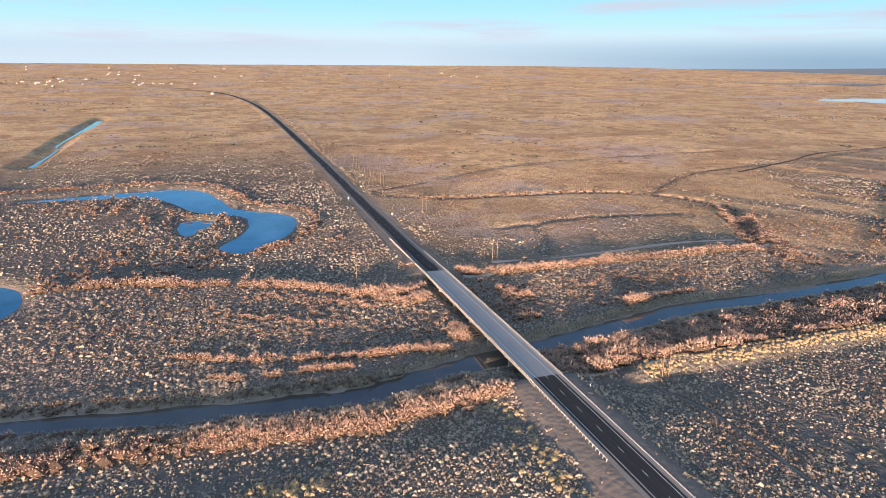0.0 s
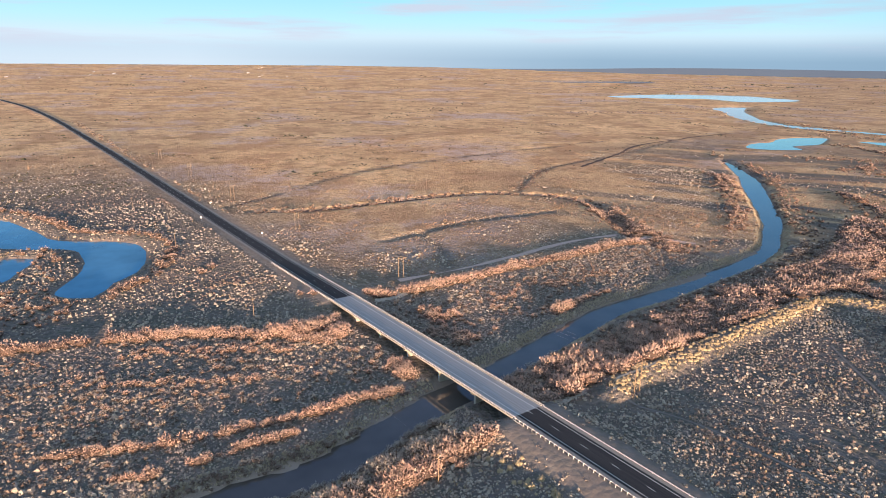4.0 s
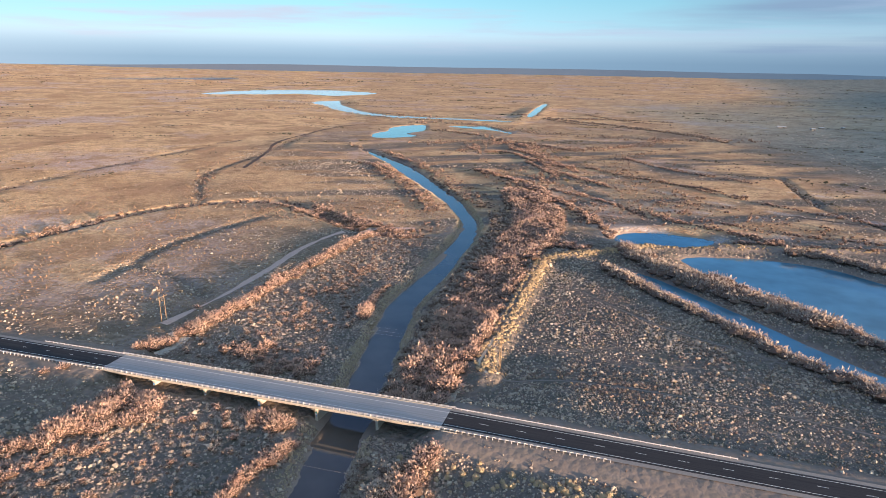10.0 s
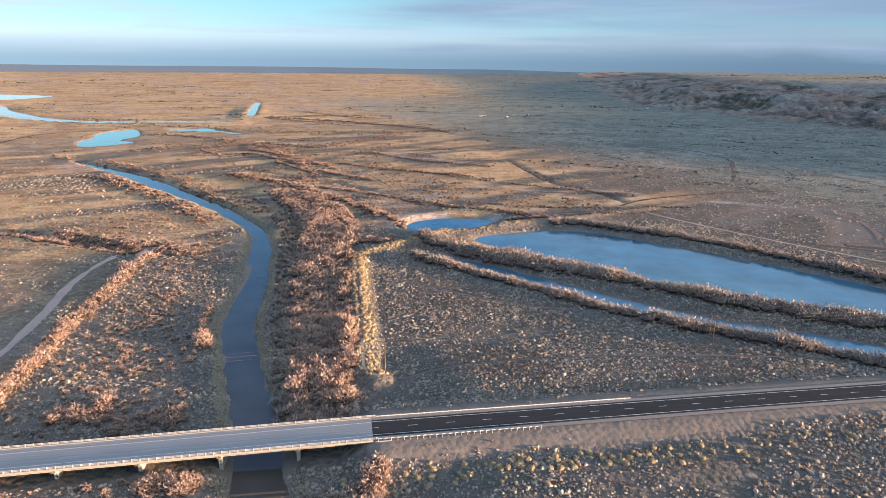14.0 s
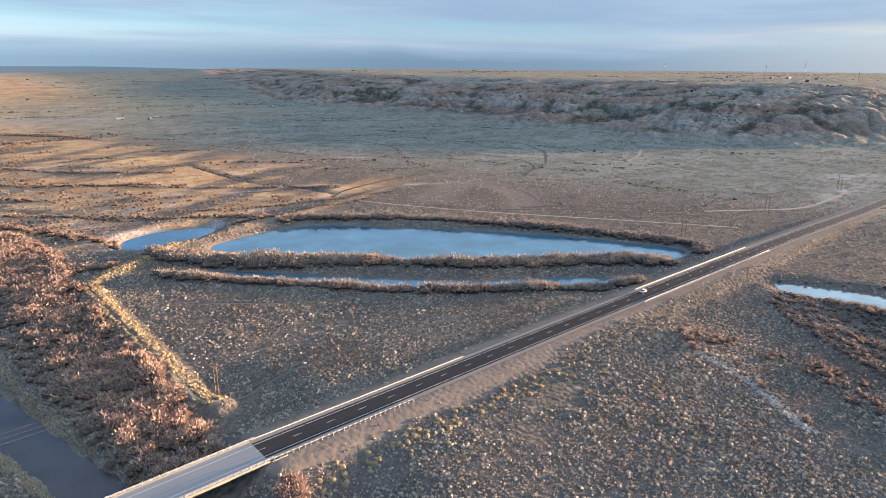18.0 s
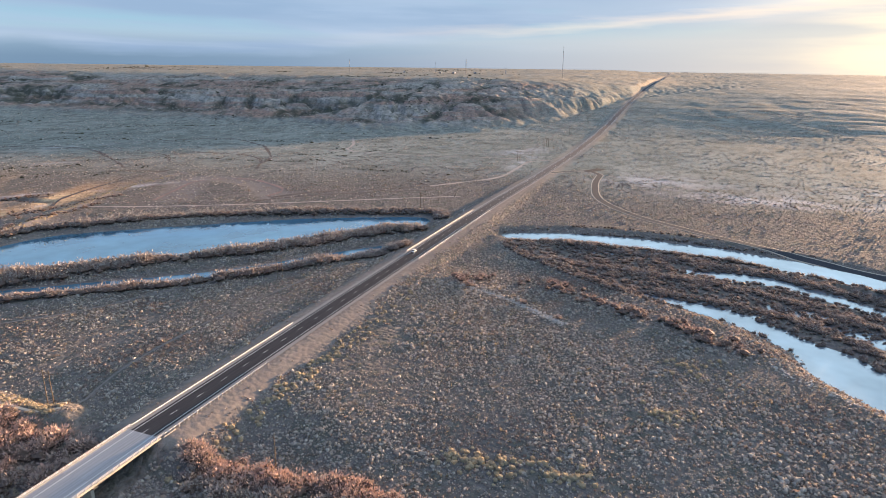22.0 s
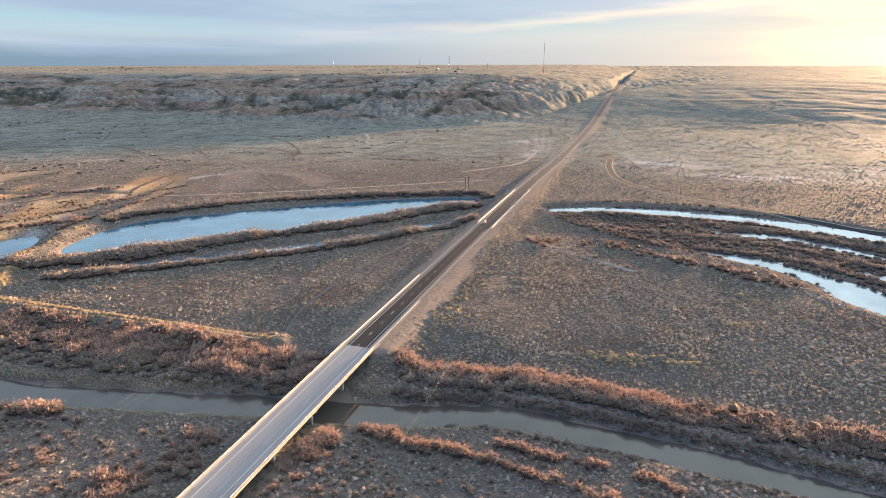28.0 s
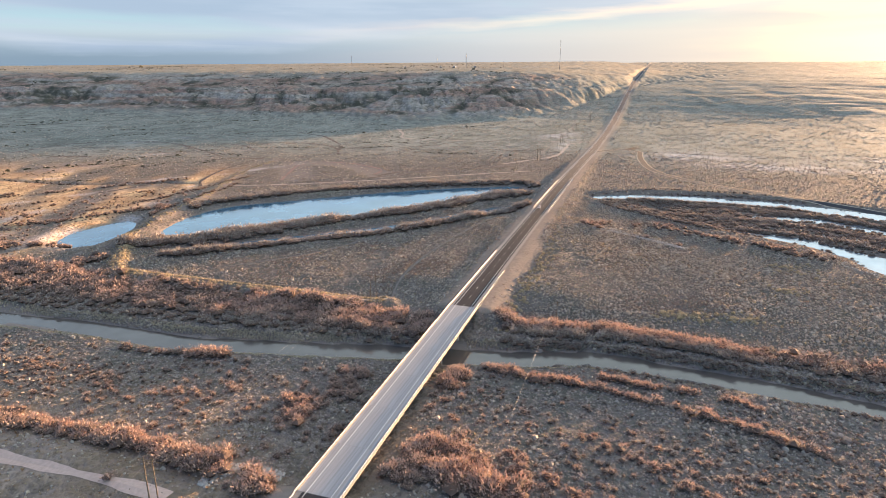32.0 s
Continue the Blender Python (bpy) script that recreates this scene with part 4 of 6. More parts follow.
def shrub_shape(seed, stems, twigs, tall, spread, broad=1.0):
    """Corners and triangles of a leafless many-stemmed shrub: stems from one root, and plumes of twigs that fan up and out."""
    rng = np.random.default_rng(seed)
    root = [np.array([0.05 * np.cos(a), 0.05 * np.sin(a), -0.12]) for a in (0, 2.1, 4.2)]
    v, f, tv, tf = list(root), [], [], []
    tips = []
    for k in range(stems):
        a, lean = 2 * np.pi * (k + rng.uniform(-0.4, 0.4)) / stems * 1.618, rng.uniform(0.12, 1.0) ** 0.8
        top = np.array([spread * lean * np.cos(a), spread * lean * np.sin(a), tall * rng.uniform(0.6, 0.86) * (1 - 0.62 * lean**2) ** 0.5])
        n = len(v)
        v.append(top)
        f += [(0, 1, n), (1, 2, n), (2, 0, n)]
        tips.append((top, a))
    lobes = [np.array([0.34 * spread * np.cos(b), 0.34 * spread * np.sin(b), 0.0, rng.uniform(0.55, 0.78)]) for b in rng.uniform(0, 2 * np.pi, 4)]
    for k in range(twigs):
        lobe = lobes[k % 4]
        h = rng.uniform(0.0, 1.0) ** 0.75
        a = rng.uniform(0, 2 * np.pi)
        flat = (1.0 - 0.92 * h * h) ** 0.5
        shell = rng.uniform(0.62, 1.0)
        out = np.array([np.cos(a) * flat * spread * lobe[3], np.sin(a) * flat * spread * lobe[3], tall * (0.12 + 0.72 * h) * (0.75 + 0.35 * lobe[3])])
        base = np.array([lobe[0], lobe[1], 0.0]) + out * shell
        way = np.array([np.cos(a) * (0.25 + 0.75 * flat), np.sin(a) * (0.25 + 0.75 * flat), 0.55 + 0.55 * h]) + rng.normal(0, 0.28, 3)
        size = tall * rng.uniform(0.12, 0.23)
        way *= size / np.linalg.norm(way)
        c = rng.uniform(0, np.pi)
        side = np.array([np.cos(c), np.sin(c), rng.normal(0, 0.3)]) * size * rng.uniform(0.15, 0.26) * broad
        n = len(tv)
        tv += [base - side, base + side, base + way]
        tf.append((n, n + 1, n + 2))
    # the dense heart of the bush
    a = np.arange(5) * 2 * np.pi / 5 + rng.uniform(0, 6)
    wide = spread * rng.uniform(0.5, 0.72, 5)
    n = len(v)
    v += [np.array([w * np.cos(b), w * np.sin(b), tall * h]) for w, b, h in zip(wide, a, rng.uniform(0.25, 0.45, 5))]
    v += [np.array([rng.normal(0, 0.08), rng.normal(0, 0.08), 0.62 * tall]), np.array([0, 0, -0.1])]
    for k in range(5):
        f += [(n + k, n + (k + 1) % 5, n + 5), (n + (k + 1) % 5, n + k, n + 6)]
    return np.array(v), np.array(f), np.array(tv), np.array(tf)


def lump_shape(seed, sides=5):
    """A lopsided lump with a flat foot."""
    rng = np.random.default_rng(seed)
    a = np.arange(sides) * 2 * np.pi / sides + rng.uniform(0, 6)
    low = np.stack([np.cos(a), np.sin(a), 0 * a - 0.15], 1)
    low[:, :2] *= rng.uniform(0.8, 1.15, (sides, 1))
    high = np.stack([np.cos(a + 0.4) * 0.8, np.sin(a + 0.4) * 0.8, 0 * a + 0.52], 1) * rng.uniform(0.75, 1.2, (sides, 1))
    v = np.vstack([low, high, [[rng.normal(0, 0.12), rng.normal(0, 0.12), 0.85]]])
    f = []
    for k in range(sides):
        n = (k + 1) % sides
        f += [(k, n, sides + k), (n, sides + n, sides + k), (sides + k, sides + n, 2 * sides)]
    return v, np.array(f)


def tuft_shape(seed, blades=9, wide=0.23):
    """A tuft of stiff leaves that spread from one foot."""
    rng = np.random.default_rng(seed)
    v, f = [], []
    for n in range(blades):
        a, lean = rng.uniform(0, 2 * np.pi), rng.uniform(0.1, 0.95)
        tip = np.array([lean * np.cos(a), lean * np.sin(a), rng.uniform(0.55, 1.0) * (1.1 - 0.55 * lean)])
        side = np.array([-np.sin(a), np.cos(a), 0]) * rng.uniform(0.7, 1.3) * wide
        k = len(v)
        if n % 2:
            v += [np.array([0, 0, -0.1]), tip + side, tip * 0.85 - side]
        else:
            v += [tip * 0.3 - side - np.array([0, 0, 0.2]), tip * 0.3 + side - np.array([0, 0, 0.2]), tip]
        f.append((k, k + 1, k + 2))
    return np.array(v), np.array(f)


def clump_shape(seed, sides=5, leaves=5):
    """A round, lumpy bush: a lopsided dome with sprays of leaf standing out of it."""
    rng = np.random.default_rng(seed)
    v, f = lump_shape(seed, sides)
    v, f = v.copy(), list(f)
    v[sides:2 * sides] *= rng.uniform(0.85, 1.2, (sides, 1))
    v = list(v)
    for k in range(leaves):
        a, h = rng.uniform(0, 2 * np.pi), rng.uniform(0.25, 0.95)
        out = np.array([np.cos(a) * (1.05 - 0.55 * h), np.sin(a) * (1.05 - 0.55 * h), 0.30 + 0.62 * h])
        side = np.array([-np.sin(a), np.cos(a), 0.0]) * rng.uniform(0.16, 0.3)
        n = len(v)
        v += [out * 0.72 - side, out * 0.72 + side, out * rng.uniform(1.05, 1.35)]
        f.append((n, n + 1, n + 2))
    return np.array(v), np.array(f)


def puff_shape(seed, leaves=9):
    """A low rounded bush: a small dark heart under many short sprays that point out and up."""
    rng = np.random.default_rng(seed)
    v, f = lump_shape(seed, 3)
    v = list(v * np.array([0.62, 0.62, 0.72]))
    f = list(f)
    for k in range(leaves):
        a, h = 2.4 * k + rng.normal(0, 0.3), ((k + rng.random()) / leaves) ** 0.8
        flat = (1.02 - h * h) ** 0.5
        out = np.array([np.cos(a) * flat, np.sin(a) * flat, 0.16 + 0.74 * h]) * rng.uniform(0.82, 1.12)
        c = rng.uniform(0, np.pi)
        side = np.array([np.cos(c), np.sin(c), rng.normal(0, 0.2)]) * rng.uniform(0.15, 0.3)
        n = len(v)
        v += [out * 0.6 + np.array([0, 0, 0.1]), out * 1.05 + side, out * 1.05 - side]
        f.append((n, n + 1, n + 2))
    return np.array(v), np.array(f)


def scatter_mesh(name, shapes, at, size, high, mat, flat=True):
    """One mesh of many copies of a few shapes: at (n, 3), size across and high per copy."""
    vs, fs, start = [], [], 0
    pick = RNG.integers(len(shapes), size=len(at))
    for s, (v, f) in enumerate(shapes):
        mine = np.nonzero(pick == s)[0]
        if not len(mine):
            continue
        a = RNG.uniform(0, 2 * np.pi, len(mine))
        c, n = np.cos(a)[:, None], np.sin(a)[:, None]
        x = (v[:, 0] * c - v[:, 1] * n) * size[mine, None] + at[mine, 0, None]
        y = (v[:, 0] * n + v[:, 1] * c) * size[mine, None] + at[mine, 1, None]
        z = v[:, 2] * high[mine, None] + at[mine, 2, None]
        vs.append(np.stack([x, y, z], 2).reshape(-1, 3))
        fs.append((f[None] + (np.arange(len(mine)) * len(v))[:, None, None] + start).reshape(-1, 3))
        start += len(mine) * len(v)
    return mesh_from(name, np.vstack(vs), np.vstack(fs), mat, flat)


def dry(x, y, margin=0.12):
    """True where a plant can stand: above the water and off the road and the levee's crest."""
    z = on_ground(x, y)
    d, half = along(RIVER_LINE, x, y, 60.0)
    ok = ~((d < half + 3) & (z < -8.75 + margin))
    for name, ring, level in RINGS:
        if level is None:
            level = far_level(ring)
        s = inside(ring, x, y)
        ok &= ~((s > -8) & (z < level + (-0.55 if name.startswith("marsh") else margin)))
    d, _ = along(ROAD_Y, x, y, 30.0)
    over = (x > DECK_EAST - 3) | (x < DECK_WEST + 3)
    verge = 5 * (y < 0) * smooth(x, -6, 12) * (1 - smooth(x, 95, 150)) + 5 * rolling(x, y, 11, 66, 2)
    stray = (rolling(x, y, 2.1, 68, 1) > 0.6) & (d > 9.5)
    ok &= ~((d < 12.5 + np.maximum(verge, 0)) & over & ~stray) & ~((d < 9.5) & ~over)
    d, _ = along(LOOP_ROAD, x, y, 20.0)
    ok &= d > 5
    for t, w in TRACKS:
        d, _ = along(t, x, y, 12.0)
        ok &= d > w
    return ok, z


# dirt tracks: a line and the half width that plants keep off
TRACKS = [
    (LEVEE, 0.3),
    (curve([(-147, 40), (-146, 78), (-148, 125), (-153, 180), (-145, 226), (-118, 246), (-96, 258)], 8.0), 3.0),
    (curve([(8, 40), (38, 46), (83, 47), (125, 42), (150, 38), (190, 30)], 8.0), 1.4),
    (curve([(30, 154), (47, 137), (73, 116), (121, 92), (190, 54), (215, 22)], 8.0), 1.6),
    (curve([(240, 308), (252, 280), (266, 252), (296, 200), (330, 150), (372, 90), (405, 40)], 8.0), 2.2),
    (curve([(667, 12), (640, 33), (588, 34), (519, 36), (471, 63), (440, 84)], 8.0), 2.0),
]
TRACKS += [
    (curve([(668, 10), (661, 44), (654, 94), (634, 183), (632, 270), (600, 480), (470, 632), (380, 760)], 12.0), 1.6),
    (curve([(632, 270), (650, 292), (700, 310), (772, 350)], 12.0), 2.0),
    (curve([(-380, 440), (-430, 565), (-485, 700), (-500, 960), (-394, 1040)], 20.0), 2.5),
    (curve([(345, 60), (420, 57), (495, 54), (618, 57), (822, 56), (1000, 70), (1199, 79), (1345, 85), (1441, 71), (1673, 56), (1872, 49)], 12.0), 1.4),
    (curve([(282, 274), (330, 292), (371, 304), (399, 269), (385, 228), (363, 200), (327, 198)], 8.0), 2.0),
    (curve([(173, -45), (170, -60), (163, -77), (146, -102)], 8.0), 0.8),
]


def weight_at(field, x, y):
    i, j = np.clip(np.searchsorted(AXIS_X, x), 0, len(AXIS_X) - 1), np.clip(np.searchsorted(AXIS_Y, y), 0, len(AXIS_Y) - 1)
    return field[j, i]


def in_band(line, width, count, push=0.0):
    """Random places along a line, thickest in its middle."""
    p = line[:, :2]
    seg = np.hypot(*np.diff(p, axis=0).T)
    total = np.concatenate([[0], np.cumsum(seg)])
    s = RNG.uniform(0, total[-1], count)
    x, y = np.interp(s, total, p[:, 0]), np.interp(s, total, p[:, 1])
    t = np.gradient(p, axis=0)
    nx, ny = np.interp(s, total, -t[:, 1]), np.interp(s, total, t[:, 0])
    k = np.hypot(nx, ny) + 1e-9
    o = RNG.normal(0, 0.45, count).clip(-1, 1) * width + push
    return np.stack([x + nx / k * o, y + ny / k * o], 1)


def in_ring(points, count):
    ring = curve(points, 10.0, True)
    lo, hi = ring.min(0), ring.max(0)
    p = RNG.uniform(lo, hi, (count, 2))
    return p[inside(ring, p[:, 0], p[:, 1]) > 0]


# salt cedar thickets and rows: places, mean height
THICKETS = [
    (in_ring([(-25, 13), (-6, 13), (-4.5, 75), (-4, 180), (-1, 225), (2, 300), (-16, 370), (-46, 420), (-74, 420), (-50, 350), (-36, 290), (-36, 203), (-33, 120), (-28, 60)], 6200), 3.9),
    (in_band(curve([(1, -13), (0, -34), (4, -59), (4, -80), (1, -114), (-2, -147), (-5, -185), (-10, -240), (-14, -320)], 8.0), 6.0, 900), 2.9),
    (in_band(curve([(-136, 14), (-129, 58), (-130, 90), (-130, 130), (-129, 165), (-129, 203), (-122, 232)], 8.0), 4.2, 760), 3.2),
    (in_band(curve([(-108, -14), (-98, -24), (-110, -36), (-125, -56), (-138, -75), (-152, -106)], 8.0), 4.5, 330), 2.7),
]
THICKETS += [
    (in_band(curve([(-120, -12), (-114, -30), (-120, -48)], 8.0), 6.0, 190), 3.6),
    (in_band(curve([(-155, -112), (-162, -140), (-172, -170), (-175, -215)], 8.0), 5.0, 260), 3.2),
    (in_band(curve([(-46, -46), (-50, -72), (-54, -92), (-60, -112), (-70, -135)], 6.0), 1.6, 95), 2.7),
    (in_band(curve([(-39, -64), (-41, -84), (-42, -106), (-46, -120)], 6.0), 1.8, 55), 2.3),
    (in_band(curve([(-52, -16), (-58, -10), (-66, -14)], 6.0), 4.0, 70), 3.0),
    (in_band(curve([(-44, -20), (-46, -34), (-50, -48)], 6.0), 3.0, 60), 2.6),
    (in_band(curve([(-80, -60), (-92, -84), (-108, -112)], 6.0), 2.2, 60), 2.0),
    (in_band(curve([(-100, -40), (-112, -64), (-132, -96)], 6.0), 7.0, 120), 1.7),
]
THICKETS += [
    (in_band(curve([(-92, 60), (-98, 110), (-100, 160)], 6.0), 12.0, 150), 1.6),
    (in_band(curve([(-62, 28), (-78, 21), (-92, 31), (-106, 26)], 6.0), 8.0, 90), 2.9),
    (in_band(curve([(-66, 80), (-71, 104), (-73, 128)], 6.0), 2.4, 80), 2.8),
    (in_band(STREAM_LINE, 9.0, 800), 2.6),
    (in_band(curve([(-212, 280), (-170, 262), (-130, 240), (-95, 232)], 8.0), 13.0, 600), 2.8),
    (in_band(curve([(182, -37), (200, -60), (190, -95), (178, -120), (165, -150), (140, -180)], 8.0), 8.0, 150), 2.6),
    (in_band(curve([(-470, -330), (-480, -240), (-484, -170), (-462, -128), (-400, -102), (-365, -92), (-330, -54), (-284, -48), (-236, -68), (-208, -98)], 8.0), 5.0, 460), 2.9),
]
THICKETS += [
    (in_ring([(-430, -185), (-345, -150), (-325, -110), (-262, -115), (-235, -130), (-260, -175), (-330, -200), (-400, -280)], 500), 2.6),
    (in_ring([(-245, -130), (-200, -110), (-175, -150), (-185, -210), (-240, -200)], 300), 2.3),
    (in_ring([(-60, -15), (-100, -10), (-140, -70), (-160, -160), (-120, -180), (-75, -120), (-62, -60)], 420), 1.5),
    (in_ring([(-62, 18), (-120, 16), (-120, 110), (-118, 200), (-85, 215), (-78, 120)], 420), 1.5),
    (in_band(curve([(-85, 330), (-120, 385), (-155, 435), (-200, 500), (-250, 560)], 10.0), 14.0, 420, 26.0), 2.7),
]
THICKETS += [
    (in_ring([(-20, 385), (40, 420), (110, 430), (215, 342), (150, 300), (60, 330), (10, 300)], 700), 1.8),
    (in_band(curve([(-60, 420), (-40, 540), (-90, 700), (-160, 830), (-290, 740)], 15.0), 26.0, 520), 2.7),
    (in_band(curve([(40, 460), (-40, 560), (-100, 715)], 12.0), 6.0, 170), 2.9),
    (in_band(curve([(-129, 529), (-71, 477), (-32, 417), (11, 344), (41, 277)], 10.0), 8.0, 420), 3.0),
    (in_band(curve([(-34, 446), (22, 405), (70, 357), (113, 326), (152, 298)], 10.0), 6.0, 320), 2.2),
    (in_band(curve([(-63, 402), (-23, 290), (-6, 250), (24, 236)], 10.0), 9.0, 420), 3.2),
    (in_band(curve([(-137, 748), (-62, 647), (-15, 555)], 12.0), 5.0, 160), 2.8),
]
THICKETS += [
    (in_band(curve([(110, 288), (151, 296), (217, 300), (255, 305)], 10.0), 3.0, 120), 2.0),
    (in_band(curve([(-300, 262), (-391, 389)], 10.0), 12.0, 120), 1.8),
    (in_band(curve([(-187, 673), (-176, 803), (-78, 761), (25, 829), (94, 981)], 14.0), 26.0, 620), 2.5),
    (in_band(curve([(-160, 690), (-128, 699), (-74, 623), (-25, 587)], 12.0), 5.0, 160), 2.9),
    (in_band(curve([(-90, 625), (-79, 606), (-35, 521)], 12.0), 4.0, 120), 2.8),
    (in_ring([(-190, 480), (-40, 500), (120, 520), (200, 640), (60, 760), (-120, 760), (-230, 640)], 700), 1.6),
    (in_band(curve([(90, 520), (150, 455), (210, 410), (262, 372)], 10.0), 5.0, 200), 2.0),
]
THICKETS += [
    (in_band(curve([(-10, 600), (60, 540), (120, 500), (150, 470)], 10.0), 5.0, 220), 2.2),
    (in_band(curve([(30, 700), (90, 620), (170, 560)], 10.0), 7.0, 240), 2.2),
    (in_band(curve([(120, 350), (170, 330), (230, 322), (290, 318)], 10.0), 4.0, 200), 1.8),
]
THICKETS += [
    (in_ring([(-24, 300), (-60, 410), (-120, 520), (-60, 590), (20, 540), (110, 440), (60, 350)], 1500), 1.7),
    (in_band(curve([(-85, 330), (-120, 385), (-155, 435), (-200, 500), (-250, 560), (-320, 640)], 10.0), 16.0, 520, -24.0), 2.0),
    (in_ring([(-250, 262), (-130, 226), (-90, 240), (-110, 330), (-200, 330)], 700), 1.5),
]
# grey willows, drowned scrub and rows with pale tips
WILLOWS = [
    (in_ring([(-30, 14), (-22, 14), (-24, 60), (-27, 120), (-31, 203), (-33, 290), (-50, 345), (-64, 330), (-52, 280), (-47, 203), (-42, 120), (-35, 60)], 2300), 2.6),
    (in_band(curve([(-6, -20), (-8, -40), (-3, -62), (-2, -84), (-6, -114), (-9, -147), (-14, -200)], 8.0), 3.5, 420), 2.6),
    (in_band(curve([(47, 245), (76, 205), (111, 172), (142, 148), (172, 118), (200, 92), (245, 62), (285, 28)], 8.0), 8.5, 2100), 4.2),
    (in_band(curve([(36, 206), (64, 170), (94, 138), (122, 103), (150, 76), (176, 52), (205, 32), (232, 12)], 8.0), 6.0, 1350), 4.0),
]
WILLOWS += [
    (in_band(curve([(100, 212), (132, 177), (160, 145), (186, 125), (222, 96), (270, 64), (298, 40)], 8.0), 4.6, 760, 1.0), 3.9),
    (in_band(curve([(150, 277), (170, 274), (200, 250), (240, 213), (268, 172), (300, 122), (322, 76), (334, 40), (318, 22)], 8.0), 6.0, 1050), 3.6),
    (in_ring([(200, -120), (262, -40), (300, -60), (304, -150), (270, -225), (215, -290), (120, -290), (150, -215), (190, -165)], 9500), 1.9),
    (in_band(curve([(300, -25), (335, -80), (338, -150), (326, -205), (300, -250), (255, -305)], 8.0), 2.5, 150), 1.6),
]
WILLOWS += [
    (in_ring([(-44, -14), (-96, -14), (-124, -60), (-112, -130), (-72, -150), (-40, -120), (-42, -60)], 520), 1.3),
    (in_ring([(-64, 16), (-122, 14), (-122, 110), (-120, 210), (-82, 215), (-74, 120)], 420), 1.5),
    (in_band(curve([(-85, 330), (-125, 380), (-160, 430), (-210, 495), (-260, 565), (-320, 620), (-400, 700)], 10.0), 8.0, 240, -20.0), 2.4),
    (in_band(curve([(110, 440), (40, 540), (30, 700), (100, 850)], 15.0), 20.0, 200), 2.4),
    (in_band(curve([(-420, 18), (-600, 17), (-900, 17), (-1300, 16)], 20.0), 7.0, 260, 6.0), 2.2),
    (in_band(curve([(290, -45), (297, -100), (296, -150), (287, -200), (269, -245), (240, -283)], 8.0), 5.5, 700), 2.2),
]
WILLOWS += [
    (in_band(curve([(206, -140), (190, -172), (166, -199), (128, -225), (106, -250)], 8.0), 4.5, 320), 1.9),
    (in_band(curve([(318, -60), (328, -110), (326, -160), (312, -220), (285, -265)], 8.0), 2.0, 160), 1.4),
    (in_band(curve([(286, -60), (284, -120), (276, -170), (258, -222), (222, -270)], 8.0), 6.0, 900), 2.3),
    (in_band(curve([(248, -80), (244, -130), (236, -180), (212, -222), (170, -262)], 8.0), 6.0, 900), 2.2),
    (in_band(curve([(206, -110), (212, -150), (204, -190), (180, -220), (140, -256)], 8.0), 4.5, 600), 2.2),
    (in_band(curve([(-1000, 1060), (-780, 1330), (-600, 1260), (-400, 1230)], 20.0), 30.0, 300), 3.2),
]
WILLOWS += [
    (in_band(curve([(-420, 1080), (-300, 1100), (-160, 1000), (60, 960), (250, 1020)], 20.0), 30.0, 360), 3.0),
    (in_band(curve([(-250, 1380), (-160, 1330), (-20, 1360), (110, 1340)], 20.0), 10.0, 220), 3.4),
    (in_band(curve([(-327, 952), (-239, 912), (-150, 834), (-38, 755)], 14.0), 16.0, 320), 3.0),
    (in_ring([(-44, -30), (-60, -60), (-66, -120), (-80, -185), (-135, -195), (-112, -100), (-82, -30)], 900), 1.3),
    (in_band(curve([(-18, -22), (-17, -34), (-10.5, -60), (-11, -84), (-14.5, -116), (-19, -152), (-26, -188)], 6.0), 2.6, 420), 1.8),
    (in_band(curve([(-33, -44), (-29, -62), (-31, -86), (-34, -116), (-39, -152), (-45, -190)], 6.0), 3.0, 300), 1.5),
]
WILLOWS += [
    (in_band(curve([(-118, 1536), (5, 1328), (107, 1267)], 20.0), 8.0, 160), 3.2),
    (in_band(curve([(-160, 1308), (-30, 1221), (98, 1114), (151, 1048), (182, 982)], 20.0), 11.0, 420), 3.4),
    (in_band(curve([(-900, 1450), (-760, 1400), (-600, 1215), (-480, 1150), (-330, 1150)], 20.0), 14.0, 240), 3.2),
    (in_band(GULLIES[0], 4.0, 200), 1.6),
    (in_band(GULLIES[1], 4.0, 160), 1.6),
    (in_band(GULLIES[5], 5.0, 120), 1.8),
    (in_band(curve([(-180, 1310), (-60, 1190), (60, 1130), (150, 1030), (185, 960)], 20.0), 9.0, 220), 3.2),
]
LONE = [((-228, -38), 3.6), ((-222, -46), 3.4), ((180, -40), 4.2), ((174, -46), 4.0), ((186, -34), 3.6), ((-146, 62), 2.4), ((-150, -9.5), 3.0), ((-156, -14), 2.6), ((165, -78), 2.8), ((152, -98), 2.4), ((-100, 48), 2.2)]


